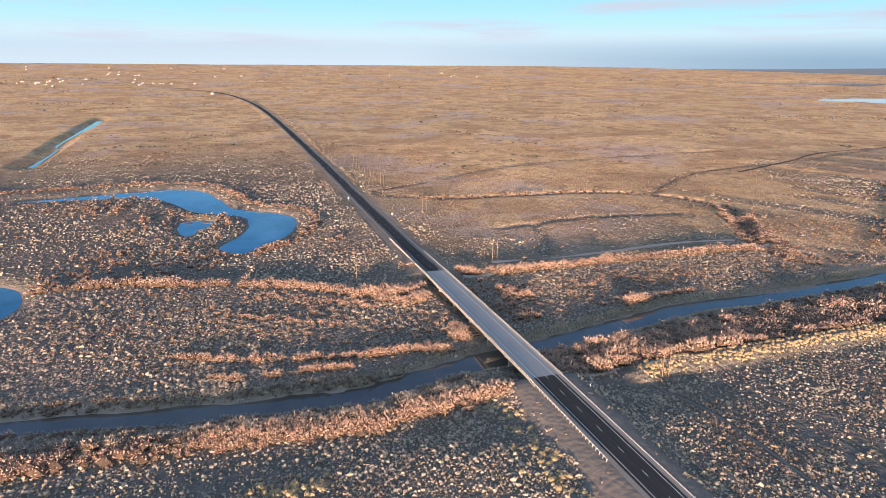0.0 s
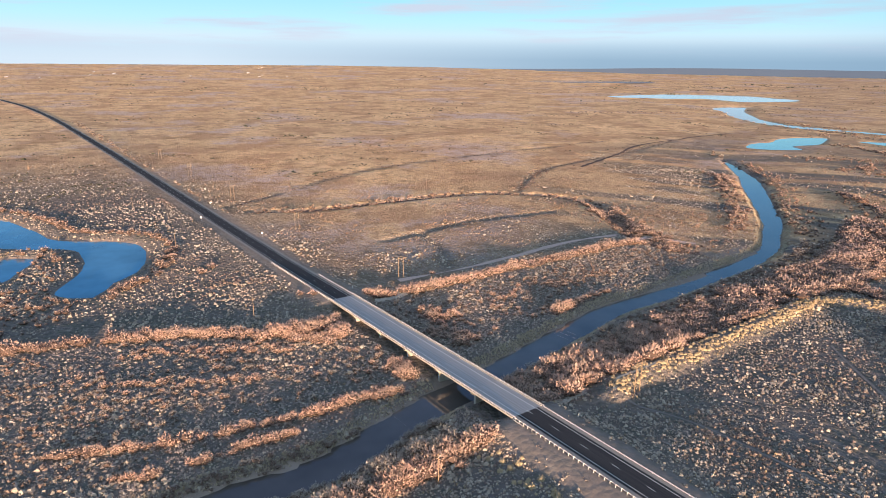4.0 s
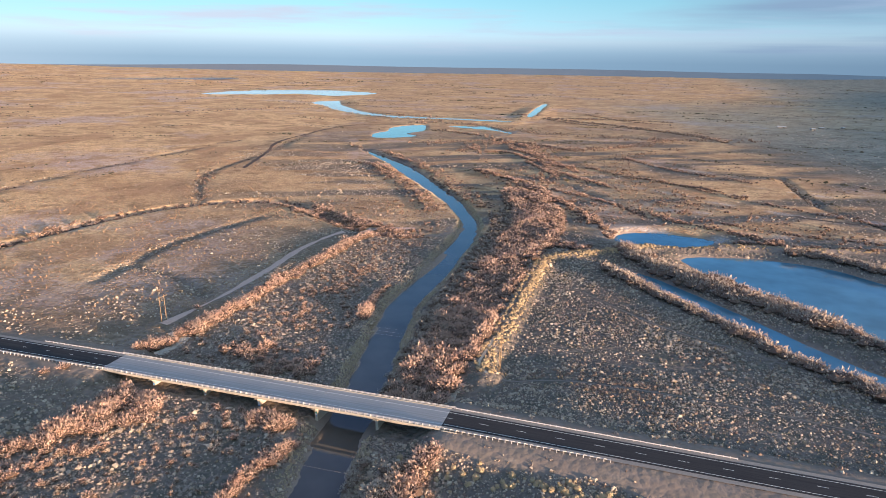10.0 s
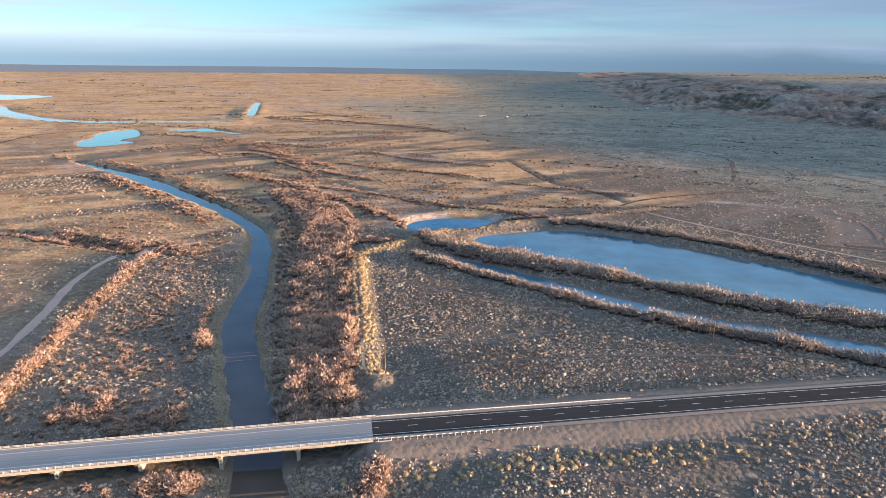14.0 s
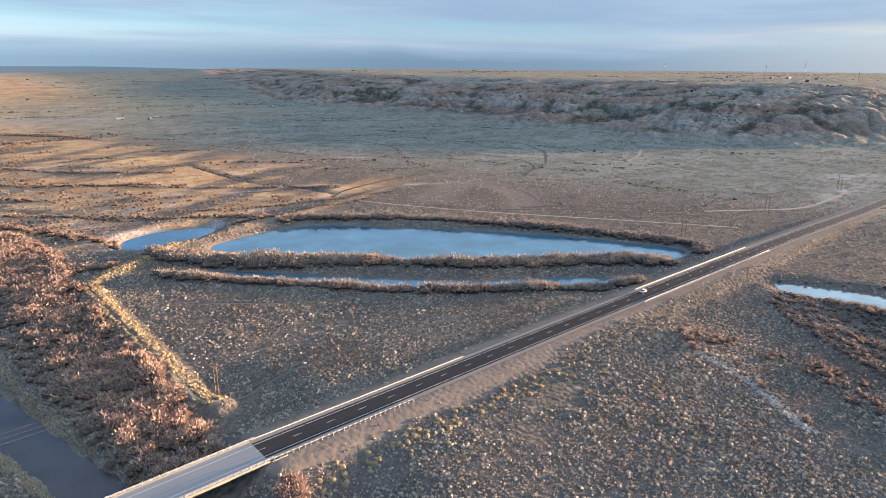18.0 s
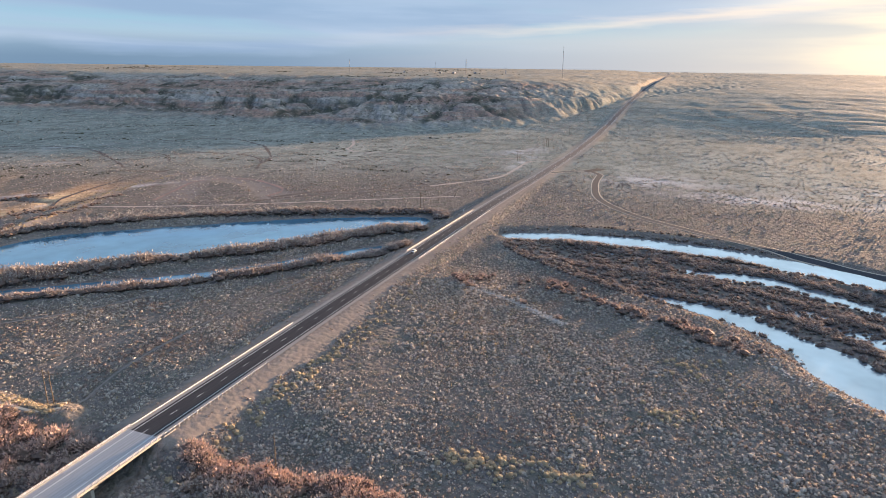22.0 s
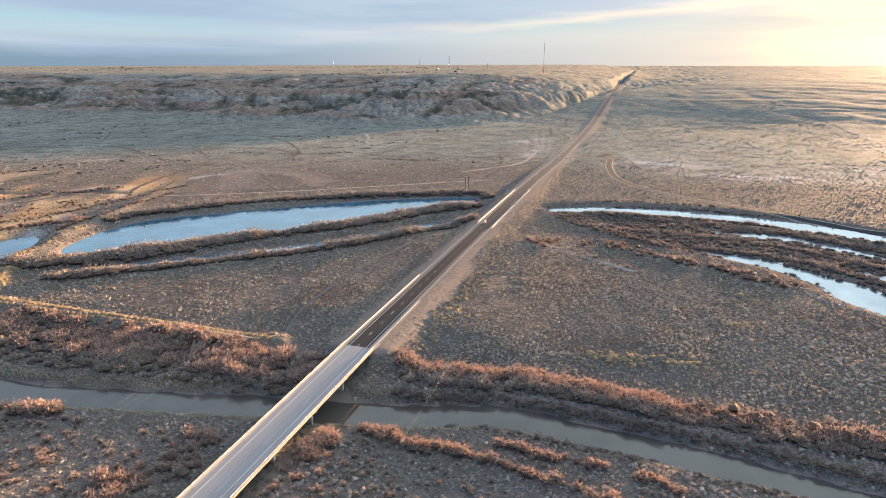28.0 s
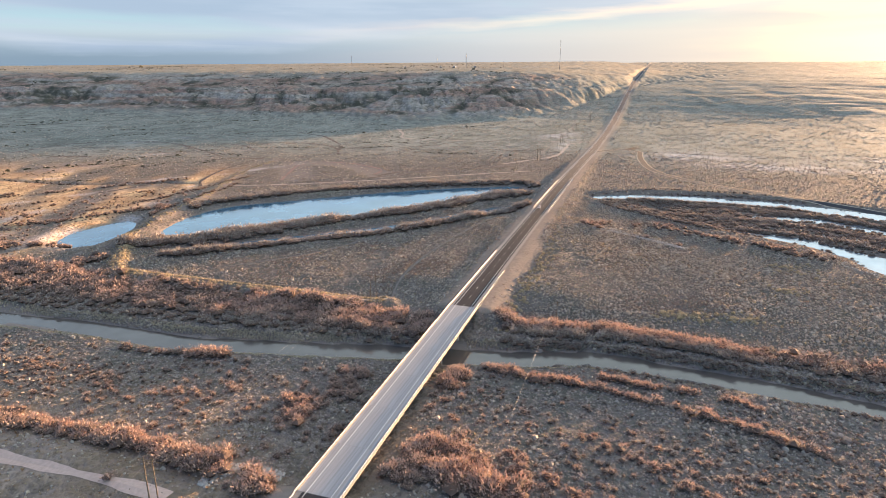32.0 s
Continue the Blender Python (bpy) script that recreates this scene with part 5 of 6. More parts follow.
def stand(name, lots, mat, label, singles, middle=(-60, 0), reach=(110, 75)):
    """A whole kind of shrub: the nearest to the bridge singly, the others in one mass."""
    forms = [shrub_shape(100 + k, 6, 125, 1.0, 0.92, 1.25) for k in range(6)]
    middle_forms = [shrub_shape(120 + k, 2, 46, 1.0, 0.9, 1.45) for k in range(5)]
    plain_forms = [shrub_shape(140 + k, 2, 18, 1.0, 0.9, 2.8) for k in range(5)]
    xy = np.vstack([p for p, _ in lots])
    tall = np.concatenate([np.full(len(p), h) for p, h in lots])
    ok, z = dry(xy[:, 0], xy[:, 1])
    ok &= rolling(xy[:, 0], xy[:, 1], 15, 73, 2) + 0.7 * rolling(xy[:, 0], xy[:, 1], 5.5, 74, 2) > RNG.uniform(-1.1, 0.0, len(xy))
    xy, z, tall = xy[ok], z[ok], tall[ok]
    tall = 1.25 * tall * RNG.uniform(0.35, 1.25, len(tall)) * (1 + 0.45 * rolling(xy[:, 0], xy[:, 1], 18, 71))
    size = tall * RNG.uniform(0.75, 1.1, len(tall))
    at = np.column_stack([xy, z - 0.05])
    near = np.nonzero((np.abs(xy[:, 0] - middle[0]) < reach[0]) & (np.abs(xy[:, 1] - middle[1]) < reach[1]))[0]
    single = near[np.argsort(np.abs(xy[near, 1] - middle[1]))][:singles]
    close = (xy[:, 0] > -150) & (xy[:, 0] < 60) & (xy[:, 1] > -125) & (xy[:, 1] < 115)
    fair = ~close & (np.abs(xy[:, 0]) < 340) & (np.abs(xy[:, 1]) < 330)
    rest = np.setdiff1d(np.arange(len(xy)), single)
    for sel, shapes in ((rest[close[rest]], forms), (rest[fair[rest]], middle_forms), (rest[~close[rest] & ~fair[rest]], plain_forms)):
        if not len(sel):
            continue
        stems = scatter_mesh("stems", [(a, b) for a, b, _, _ in shapes], at[sel], size[sel], tall[sel], STEMS)
        whole = tagged(new(name + "_thicket", stems), label + " in dense thickets", "shrubs", kind="stuff")
        twigs = tagged(new("crown", scatter_mesh("crown", [(c, d) for _, _, c, d in shapes], at[sel], size[sel], tall[sel], mat)), kind="stuff")
        twigs.parent = whole
    return [(at[i], size[i], tall[i]) for i in single], forms


def build_thickets():
    spots, forms = stand("salt_cedar", THICKETS, CEDAR, "russet leafless salt cedar", 300 - len(LONE))
    spots += [(np.array([x, y, float(on_ground(np.array([x]), np.array([y]))[0]) - 0.05]), h * 1.3, h) for (x, y), h in LONE]
    single_shrubs("salt_cedar", spots, forms, CEDAR, "russet leafless salt cedar shrub on the flood plain", "salt cedars by the bridge")
    spots, forms = stand("willow", WILLOWS, WILLOW, "grey leafless willow and scrub", 290, (230, 40), (95, 110))
    single_shrubs("willow", spots, forms, WILLOW, "grey leafless willow bush beside the pond", "willows by the ponds")


def single_shrubs(name, spots, forms, mat, label, group):
    made = [(mesh_from("stems", a, b, STEMS), mesh_from("crown", c, d, mat)) for a, b, c, d in forms]
    for n, (p, s, h) in enumerate(spots):
        stems, twigs = made[n % len(made)]
        ob = tagged(new(name, stems), label, "shrub", group)
        ob.matrix_basis = Matrix.Translation(p) @ Matrix.Rotation(RNG.uniform(0, 6.28), 4, "Z") @ Matrix.Diagonal((s, s, h, 1))
        crown = tagged(new("crown", twigs), kind="stuff")
        crown.parent = ob


def build_scrub():
    """Sagebrush and dry tufts over the whole near valley, thinner with distance."""
    mounds = [clump_shape(220 + k, 3, 2) for k in range(14)]
    tufts = [tuft_shape(300 + k, 7, 0.27) for k in range(6)]
    knobs = [tuft_shape(400 + k, 4, 0.42) for k in range(8)]
    lots = [((-310, 300, -200, 290), 92000, 0.43), ((-50, 330, -310, 270), 130000, 0.42), ((-300, 330, -260, 330), 26000, 0.54), ((-520, 620, -380, 620), 34000, 0.72), ((-900, 900, -450, 1000), 12000, 0.80), ((-780, -190, -330, 620), 70000, 0.52)]
    small = [((-190, 290, -190, 235), 110000, 0.33), ((-30, 280, -20, 260), 95000, 0.44), ((-40, 270, -280, 15), 95000, 0.42), ((-520, 620, -380, 620), 44000, 0.6)]

    def spread(some):
        places, sizes = [], []
        for (x0, x1, y0, y1), count, size in some:
            p = np.column_stack([RNG.uniform(x0, x1, count), RNG.uniform(y0, y1, count)])
            clump = rolling(p[:, 0], p[:, 1], 38, 81, 3) + 0.5 * rolling(p[:, 0], p[:, 1], 7, 83, 2)
            p = p[clump > RNG.uniform(-0.85, 0.32, count)]
            # lots thin out towards their edges, where the next wider lot takes over
            deep = np.minimum(np.minimum(p[:, 0] - x0, x1 - p[:, 0]), np.minimum(p[:, 1] - y0, y1 - p[:, 1]))
            keep = deep > RNG.uniform(0, 70, len(p))
            if size > 0.7:
                core = np.minimum(np.minimum(p[:, 0] + 240, 310 - p[:, 0]), np.minimum(p[:, 1] + 200, 285 - p[:, 1]))
                keep &= core < RNG.uniform(0, 70, len(p))
            p = p[keep]
            places.append(p)
            sizes.append(np.full(len(p), size))
        xy, size = np.vstack(places), np.concatenate(sizes)
        ok, z = dry(xy[:, 0], xy[:, 1], 0.25)
        ok &= ~(inside(marsh, xy[:, 0], xy[:, 1]) > -2)
        grown = 1 + 0.5 * rolling(xy[ok, 0], xy[ok, 1], 24, 89, 2)
        return xy[ok], z[ok], grown * size[ok] * np.clip(RNG.lognormal(-0.14, 0.5, ok.sum()), 0.35, np.where(size[ok] > 0.7, 1.25, 1.9))

    xy, z, size = spread(lots)
    at = np.column_stack([xy, z])
    roll = RNG.random(len(xy))
    dry_side = smooth(rolling(xy[:, 0], xy[:, 1], 60, 85, 3), -0.3, 0.5)
    levee, _ = along(LEVEE, xy[:, 0], xy[:, 1], 12.0)
    straw = (roll < 0.09 + 0.2 * dry_side) | ((levee < 8) & (roll < 0.9))
    golden = (weight_at(G_GOLD, xy[:, 0], xy[:, 1]) > RNG.uniform(0.1, 0.7, len(xy)))
    straw &= ~golden
    brown = ~straw & ~golden & (rolling(xy[:, 0], xy[:, 1], 48, 97, 3) > RNG.uniform(0.0, 0.7, len(xy)))
    for name, sel, shapes, mat, label, tall in (
        ("range_brush", golden, tufts, RANGE, "russet and gold dry brush over the open range", 1.0),
        ("desert_brush", brown, mounds, BRUSH, "brown low desert brush in patches", 0.95),
        ("sagebrush", ~straw & ~golden & ~brown, mounds, SAGE, "grey-green sagebrush clumps over dry soil", 1.0),
        ("dry_grass", straw, tufts, STRAW, "straw-coloured dry grass and rabbitbrush tufts", 1.15),
    ):
        me = scatter_mesh(name, shapes, at[sel], size[sel], size[sel] * tall * RNG.uniform(0.7, 1.3, sel.sum()), mat)
        tagged(new(name, me), label, "scrub", kind="stuff")
    # scattered bushes on the far flat and the bluff
    far = np.column_stack([RNG.uniform(300, 1500, 62000), RNG.uniform(-420, 1300, 62000)])
    patchy = rolling(far[:, 0], far[:, 1], 55, 87, 3) + 0.4 * rolling(far[:, 0], far[:, 1], 12, 88, 2)
    far = far[(patchy > RNG.uniform(-0.7, 0.5, len(far))) & (np.hypot(far[:, 0], far[:, 1]) > RNG.uniform(330, 520, len(far)))]
    ok, fz = dry(far[:, 0], far[:, 1], 0.25)
    far, fz = far[ok], fz[ok]
    wide = np.clip(RNG.lognormal(-0.25, 0.42, len(far)), 0.4, 2.2) * (0.75 + far[:, 0] / 1500)
    me = scatter_mesh("far_sagebrush", [clump_shape(240 + k, 3, 0) for k in range(6)], np.column_stack([far, fz]), wide * 0.9, wide * 0.5, SAGE)
    tagged(new("far_sagebrush", me), "grey-green sagebrush scattered over the far flat and bluff", "scrub", kind="stuff")
    # a carpet of small clumps between them
    xy, z, size = spread(small)
    warm = weight_at(G_GOLD, xy[:, 0], xy[:, 1]) > RNG.uniform(0.1, 0.7, len(xy))
    coin = RNG.random(len(xy)) < 0.6
    for name, sel, mat, label in (("low_brush", ~warm & ~coin, BRUSH, "carpet of small dry brown desert brush"), ("low_sage", ~warm & coin, SAGE, "carpet of small grey desert sage"), ("low_range_brush", warm, RANGE, "carpet of small golden brush on the range")):
        me = scatter_mesh(name, knobs, np.column_stack([xy, z])[sel], size[sel], size[sel] * RNG.uniform(0.6, 1.2, sel.sum()), mat)
        tagged(new(name, me), label, "scrub", kind="stuff")


def build_flood_plain():
    """The soft low brush that covers the flood plain, and bleached reeds along the water's edge."""
    puffs = [puff_shape(600 + k) for k in range(10)]
    p = np.vstack([
        in_ring([(-30, -12), (-104, -12), (-130, -55), (-158, -118), (-172, -205), (-50, -215), (-36, -160), (-28, -110), (-24, -60)], 17000),
        in_ring([(-38, 12), (-128, 14), (-126, 60), (-128, 130), (-127, 200), (-112, 232), (-70, 242), (-62, 190), (-58, 130), (-47, 60)], 15000),
        in_band(curve([(-12, -16), (-12, -40), (-6, -62), (-6, -86), (-10, -116), (-14, -150), (-20, -190), (-24, -300)], 8.0), 7.0, 2600),
        in_band(curve([(-24, 14), (-26, 60), (-29, 120), (-34, 203), (-38, 260)], 8.0), 5.0, 1500),
    ] + [
        in_ring([(-30, 12), (-22, 12), (-25, 60), (-30, 120), (-35, 203), (-53, 203), (-50, 120), (-41, 60)], 9000),
        in_ring([(-24, -11), (-5, -13), (-3, -62), (-5, -114), (-12, -160), (-20, -195), (-31, -195), (-24, -152), (-19, -116), (-15, -84), (-14, -60), (-20, -40)], 7000),
        in_ring([(-100, 236), (-84, 330), (-150, 420), (-230, 430), (-230, 300), (-160, 262)], 4200),
    ])
    lush = rolling(p[:, 0], p[:, 1], 26, 91, 3) + 0.4 * rolling(p[:, 0], p[:, 1], 5, 92, 2)
    p = p[lush > RNG.uniform(-1.2, 0.0, len(p))]
    ok, z = dry(p[:, 0], p[:, 1], 0.3)
    p, z = p[ok], z[ok]
    s = np.clip(RNG.lognormal(-0.68, 0.40, len(p)), 0.22, 1.4) * (1 + 0.4 * rolling(p[:, 0], p[:, 1], 30, 93, 2))
    me = scatter_mesh("flood_plain_brush", puffs, np.column_stack([p, z - 0.04]), s, s * RNG.uniform(0.5, 0.95, len(p)), HEATH)
    tagged(new("flood_plain_brush", me), "soft grey-pink low willow brush over the flood plain", "scrub", kind="stuff")
    near = RIVER_LINE[RIVER_LINE[:, 1] < 470]
    lots = []
    for side in (-1, 1):
        q = in_band(near, 0.9, 13000)
        t = np.gradient(near[:, :2], axis=0)
        k = np.argmin((q[:, None, 0] - near[None, :, 0]) ** 2 + (q[:, None, 1] - near[None, :, 1]) ** 2, axis=1)
        normal = np.column_stack([-t[k, 1], t[k, 0]]) / np.hypot(t[k, 0], t[k, 1])[:, None]
        lots.append(q + normal * (side * (near[k, 2] + RNG.uniform(0.8, 5.5, len(q))))[:, None])
    q = np.vstack(lots)
    q = q[rolling(q[:, 0], q[:, 1], 20, 95, 2) > RNG.uniform(-0.9, 0.4, len(q))]
    z = on_ground(q[:, 0], q[:, 1])
    ok = (z > -8.74) & (z < -6.2) & ~((np.abs(q[:, 1]) < 8.5))
    q, z = q[ok], z[ok]
    s = RNG.uniform(0.45, 0.95, len(q))
    me = scatter_mesh("reeds", [tuft_shape(640 + k, 6, 0.2) for k in range(6)], np.column_stack([q, z]), s, s * RNG.uniform(0.8, 1.5, len(q)), REED)
    tagged(new("reeds", me), "bleached reeds and grass along the river's edge", "reeds", kind="stuff")


def build_levee_tufts():
    """Tall straw-yellow rabbitbrush that lines the levee's crest, and loose groups on the flats."""
    p = np.vstack([in_band(LEVEE[:34], 3.6, 850, -2.6), in_band(LEVEE[:34], 1.2, 200, 1.6), in_band(LEVEE[34:70], 5.0, 500)]
                  + [np.array(c) + RNG.normal(0, 1.0, (n, 2)) * np.array(r) for c, r, n in (((32, -97), (3, 8), 60), ((36, -122), (3, 7), 50), ((82, -149), (4, 4), 30), ((32, -88), (1.5, 1.5), 14), ((60, -22), (40, 3), 160), ((120, -160), (10, 6), 40))])
    ok, z = dry(p[:, 0], p[:, 1])
    groups = int(ok[-354:].sum())
    p, z = p[ok], z[ok]
    s = RNG.uniform(0.35, 0.9, len(p))
    s[-groups:] *= 1.35
    me = scatter_mesh("rabbitbrush", [clump_shape(500 + k, 5, 9) for k in range(6)], np.column_stack([p, z]), s, s * 1.1, STRAW)
    tagged(new("rabbitbrush", me), "straw-yellow rabbitbrush along the levee's crest", "scrub", kind="stuff")


build_thickets()
build_scrub()
build_flood_plain()
build_levee_tufts()


# ---- tracks, side road and small structures ----
for k, (line, mat, half, label) in enumerate((
    (TRACKS[0][0][:7], PALE_DIRT, 0.55, "pale dirt track along the levee's crest"),
    (TRACKS[1][0], RED_DIRT, 2.1, "wide reddish dirt track beside a shrub row"),
    (TRACKS[2][0], FAINT_DIRT, 0.5, "narrow pale dirt track through sagebrush"),
    (TRACKS[3][0], FAINT_DIRT, 0.5, "faint dirt track through sagebrush"),
    (TRACKS[4][0], DIRT, 1.4, "dirt track past the pond's far shore"),
    (TRACKS[5][0], DIRT, 1.8, "pale curving dirt path near the highway"),
    (TRACKS[6][0], DIRT, 1.3, "long pale dirt road across the flat"),
    (TRACKS[7][0], DIRT, 1.6, "pale winding path up to the bluff"),
    (TRACKS[9][0], FAINT_DIRT, 0.8, "faint service track below the power line"),
    (TRACKS[10][0], RED_MUD, 1.6, "reddish bare mud strip round a shallow hollow"),
    (TRACKS[8][0], STEMS, 2.2, "dark overgrown ditch line across the range"),
)):
    strip_object("dirt_track", curve(line[::2] if len(line) > 8 else line, 3.5), half, half, 0.06 + 0.012 * k, mat, label, "dirt track", ragged=0.5 if half < 1.5 else 0.9)
DARK_MUD = plain("dark_mud", (0.13, 0.10, 0.085), grain=0.5, depth=0.3, stain=0.4)
for k, (line, half) in enumerate((
    ([(430, 800), (461, 716), (496, 603), (458, 521)], 1.6),
    ([(560, 620), (611, 590), (685, 526), (640, 430), (614, 401), (540, 340), (491, 319)], 1.9),
    ([(464, 429), (500, 470), (520, 540)], 1.8),
    ([(332, 191), (370, 168), (408, 118), (439, 84)], 2.2),
    ([(300, 205), (345, 172), (390, 120), (425, 70)], 1.5),
    ([(356, 731), (441, 733), (495, 687), (499, 597), (443, 495), (401, 433)], 2.0),
    ([(462, 466), (533, 453), (543, 385), (514, 336), (458, 300)], 1.8),
    # the next two are dark mud pans, laid as short wide strips
    ([(376, 432), (389, 412), (403, 375)], 4.5),
    ([(340, 648), (350, 625), (357, 596)], 3.5),
    ([(180, 402), (189, 395), (235, 383), (262, 366)], 2.0),
    ([(230, 330), (262, 352), (330, 372), (420, 380)], 1.5),
)):
    strip_object("wheel_track", curve(line, 4.0), half, half, 0.07 + 0.012 * k, DARK_MUD, "dark mud of wheel tracks and pans over the flat", "dirt track", ragged=0.7)
strip_object("side_road", curve(LOOP_ROAD[::2], 5.0), 3.9, 3.9, 0.10, PALE_DIRT, "pale gravel verge of a curving side road", "road shoulder")
side = strip_object("side_road", curve(LOOP_ROAD[::2], 5.0), 2.9, 2.9, 0.16, ASPHALT, "worn grey asphalt side road curving away", "side road")
strip_object("turning_place", curve([(594, -42), (606, -50), (622, -57)], 4.0), 6.0, 6.0, 0.13, ASPHALT, "worn grey asphalt turning place at a side road's bend", "side road")
att = side.data.attributes.new("lighter", "FLOAT", "POINT")
att.data.foreach_set("value", np.full(len(side.data.vertices), 0.45, np.float32))


def ground_at(x, y):
    return float(on_ground(np.array([float(x)]), np.array([float(y)]))[0])


INSULATOR = finish(bar(bmesh.new(), (0, 0, 0), (0, 0, 0.22), 0.06, 0.045), "insulator", plain("glazed_ceramic", (0.35, 0.30, 0.26), rough=0.3))


def power_pole(x, y, tall, wires, turn=0.0):
    """A single wooden pole with one cross-arm."""
    z = ground_at(x, y)
    pole = thing("power_pole", "weathered wooden power pole with a cross-arm", "power pole", (x, y, z), "power poles along the highway", turn)
    part("shaft", bar(bmesh.new(), (0, 0, -0.6), (0, 0, tall), 0.20, 0.12, 8), WOOD, pole)
    part("cross_arm", box_bm(bmesh.new(), (0, 0, 0), (0.14, 2.5, 0.16), 0.02), WOOD, pole, at=(0.16, 0, tall - 0.7))
    brace = bar(bar(bmesh.new(), (0.16, 0.8, tall - 0.75), (0.16, 0.05, tall - 1.5), 0.03, 0.03, 4), (0.16, -0.8, tall - 0.75), (0.16, -0.05, tall - 1.5), 0.03, 0.03, 4)
    part("brace", brace, STEEL, pole)
    tops = []
    for o in wires:
        part("insulator", INSULATOR, None, pole, at=(0.16, o, tall - 0.62))
        tops.append(Matrix.Translation((x, y, z)) @ Matrix.Rotation(turn, 4, "Z") @ Vector((0.16, o, tall - 0.40)))
    return tops


def frame_pole(x, y, tall, turn=0.0):
    """Two wooden poles joined by a long arm and crossed braces."""
    z = ground_at(x, y)
    pole = thing("h_frame_pole", "wooden H-frame power pole with crossed braces", "power pole", (x, y, z), "power poles along the highway", turn)
    for o in (-1.5, 1.5):
        part("shaft", bar(bmesh.new(), (0, o, -0.6), (0, o, tall), 0.20, 0.13, 8), WOOD, pole)
    part("cross_arm", box_bm(bmesh.new(), (0, 0, 0), (0.16, 7.0, 0.22), 0.02), WOOD, pole, at=(0.18, 0, tall - 1.0))
    for a, b in ((-1.5, 1.5), (1.5, -1.5)):
        part("brace", bar(bmesh.new(), (0, a, tall - 3.6), (0, b, tall - 1.3), 0.06, 0.06, 4), WOOD, pole)
    tops = []
    for o in (-3.2, 0.0, 3.2):
        part("insulator", INSULATOR, None, pole, at=Matrix.Translation((0.18, o, tall - 1.1)) @ Matrix.Diagonal((1.3, 1.3, -3.0, 1)))
        tops.append(Matrix.Translation((x, y, z)) @ Matrix.Rotation(turn, 4, "Z") @ Vector((0.18, o, tall - 1.75)))
    return tops


def wire(a, b, sag, parent, thick=0.014):
    """A slack cable between two points."""
    bm = bmesh.new()
    pts = [a.lerp(b, k / 12) - Vector((0, 0, sag * 4 * (k / 12) * (1 - k / 12))) for k in range(13)]
    for p, q in zip(pts, pts[1:]):
        bar(bm, p, q, thick, thick, 4)
    return part("wire", bm, WIRE, parent)


def power_line(label, lots):
    line = thing("power_line", label, "power line")
    for one, two in zip(lots, lots[1:]):
        for a, b in zip(one, two):
            wire(a, b, 1.6, line)


north = [frame_pole(x, y, 13.0) for x, y in ((-700, 36), (-560, 35), (-419, 35), (-285, 39), (-149, 43), (8, 49), (149, 54), (345, 52), (480, 50), (640, 46), (800, 44), (980, 42), (1180, 42))]
power_line("thin slack power cables strung between wooden poles", north)
south = [power_pole(x, y, 10.5, (0.9,)) for x, y in ((-420, -46), (-285, -45), (-141, -44), (8.5, -42))]
power_line("thin slack cable crossing the river", south)


def marker_post(x, y):
    z = ground_at(x, y)
    post = thing("marker_post", "slim white roadside marker post with a reflector", "marker post", (x, y, z), "marker posts along the highway")
    part("stake", box_bm(bmesh.new(), (0, 0, 0.55), (0.10, 0.16, 1.7), 0.01), PAINT, post)
    part("reflector", box_bm(bmesh.new(), (0, 0, 1.25), (0.13, 0.12, 0.22), 0.01), STEEL, post, "pale reflector plate")


for x, y in ((12, 13), (-148, 12), (392, 12), (470, -11.5), (250, -11), (560, 11)):
    marker_post(x, y)


def road_sign(x, y, wide, tall):
    z = ground_at(x, y)
    sign = thing("road_sign", "white road sign plate on a steel post, seen from behind", "road sign", (x, y, z), "road signs")
    part("post", bar(bmesh.new(), (0, 0, -0.3), (0, 0, 2.9), 0.05, 0.05, 6), STEEL, sign)
    part("plate", box_bm(bmesh.new(), (0.07, 0, 2.4), (0.03, wide, tall), 0.008), PAINT, sign, "white sign plate")


for x, y, w, h in ((-402, 11, 1.5, 1.2), (-280, 11, 1.3, 1.0), (-350, -11, 1.0, 1.2), (330, 11, 0.9, 1.1)):
    road_sign(x, y, w, h)


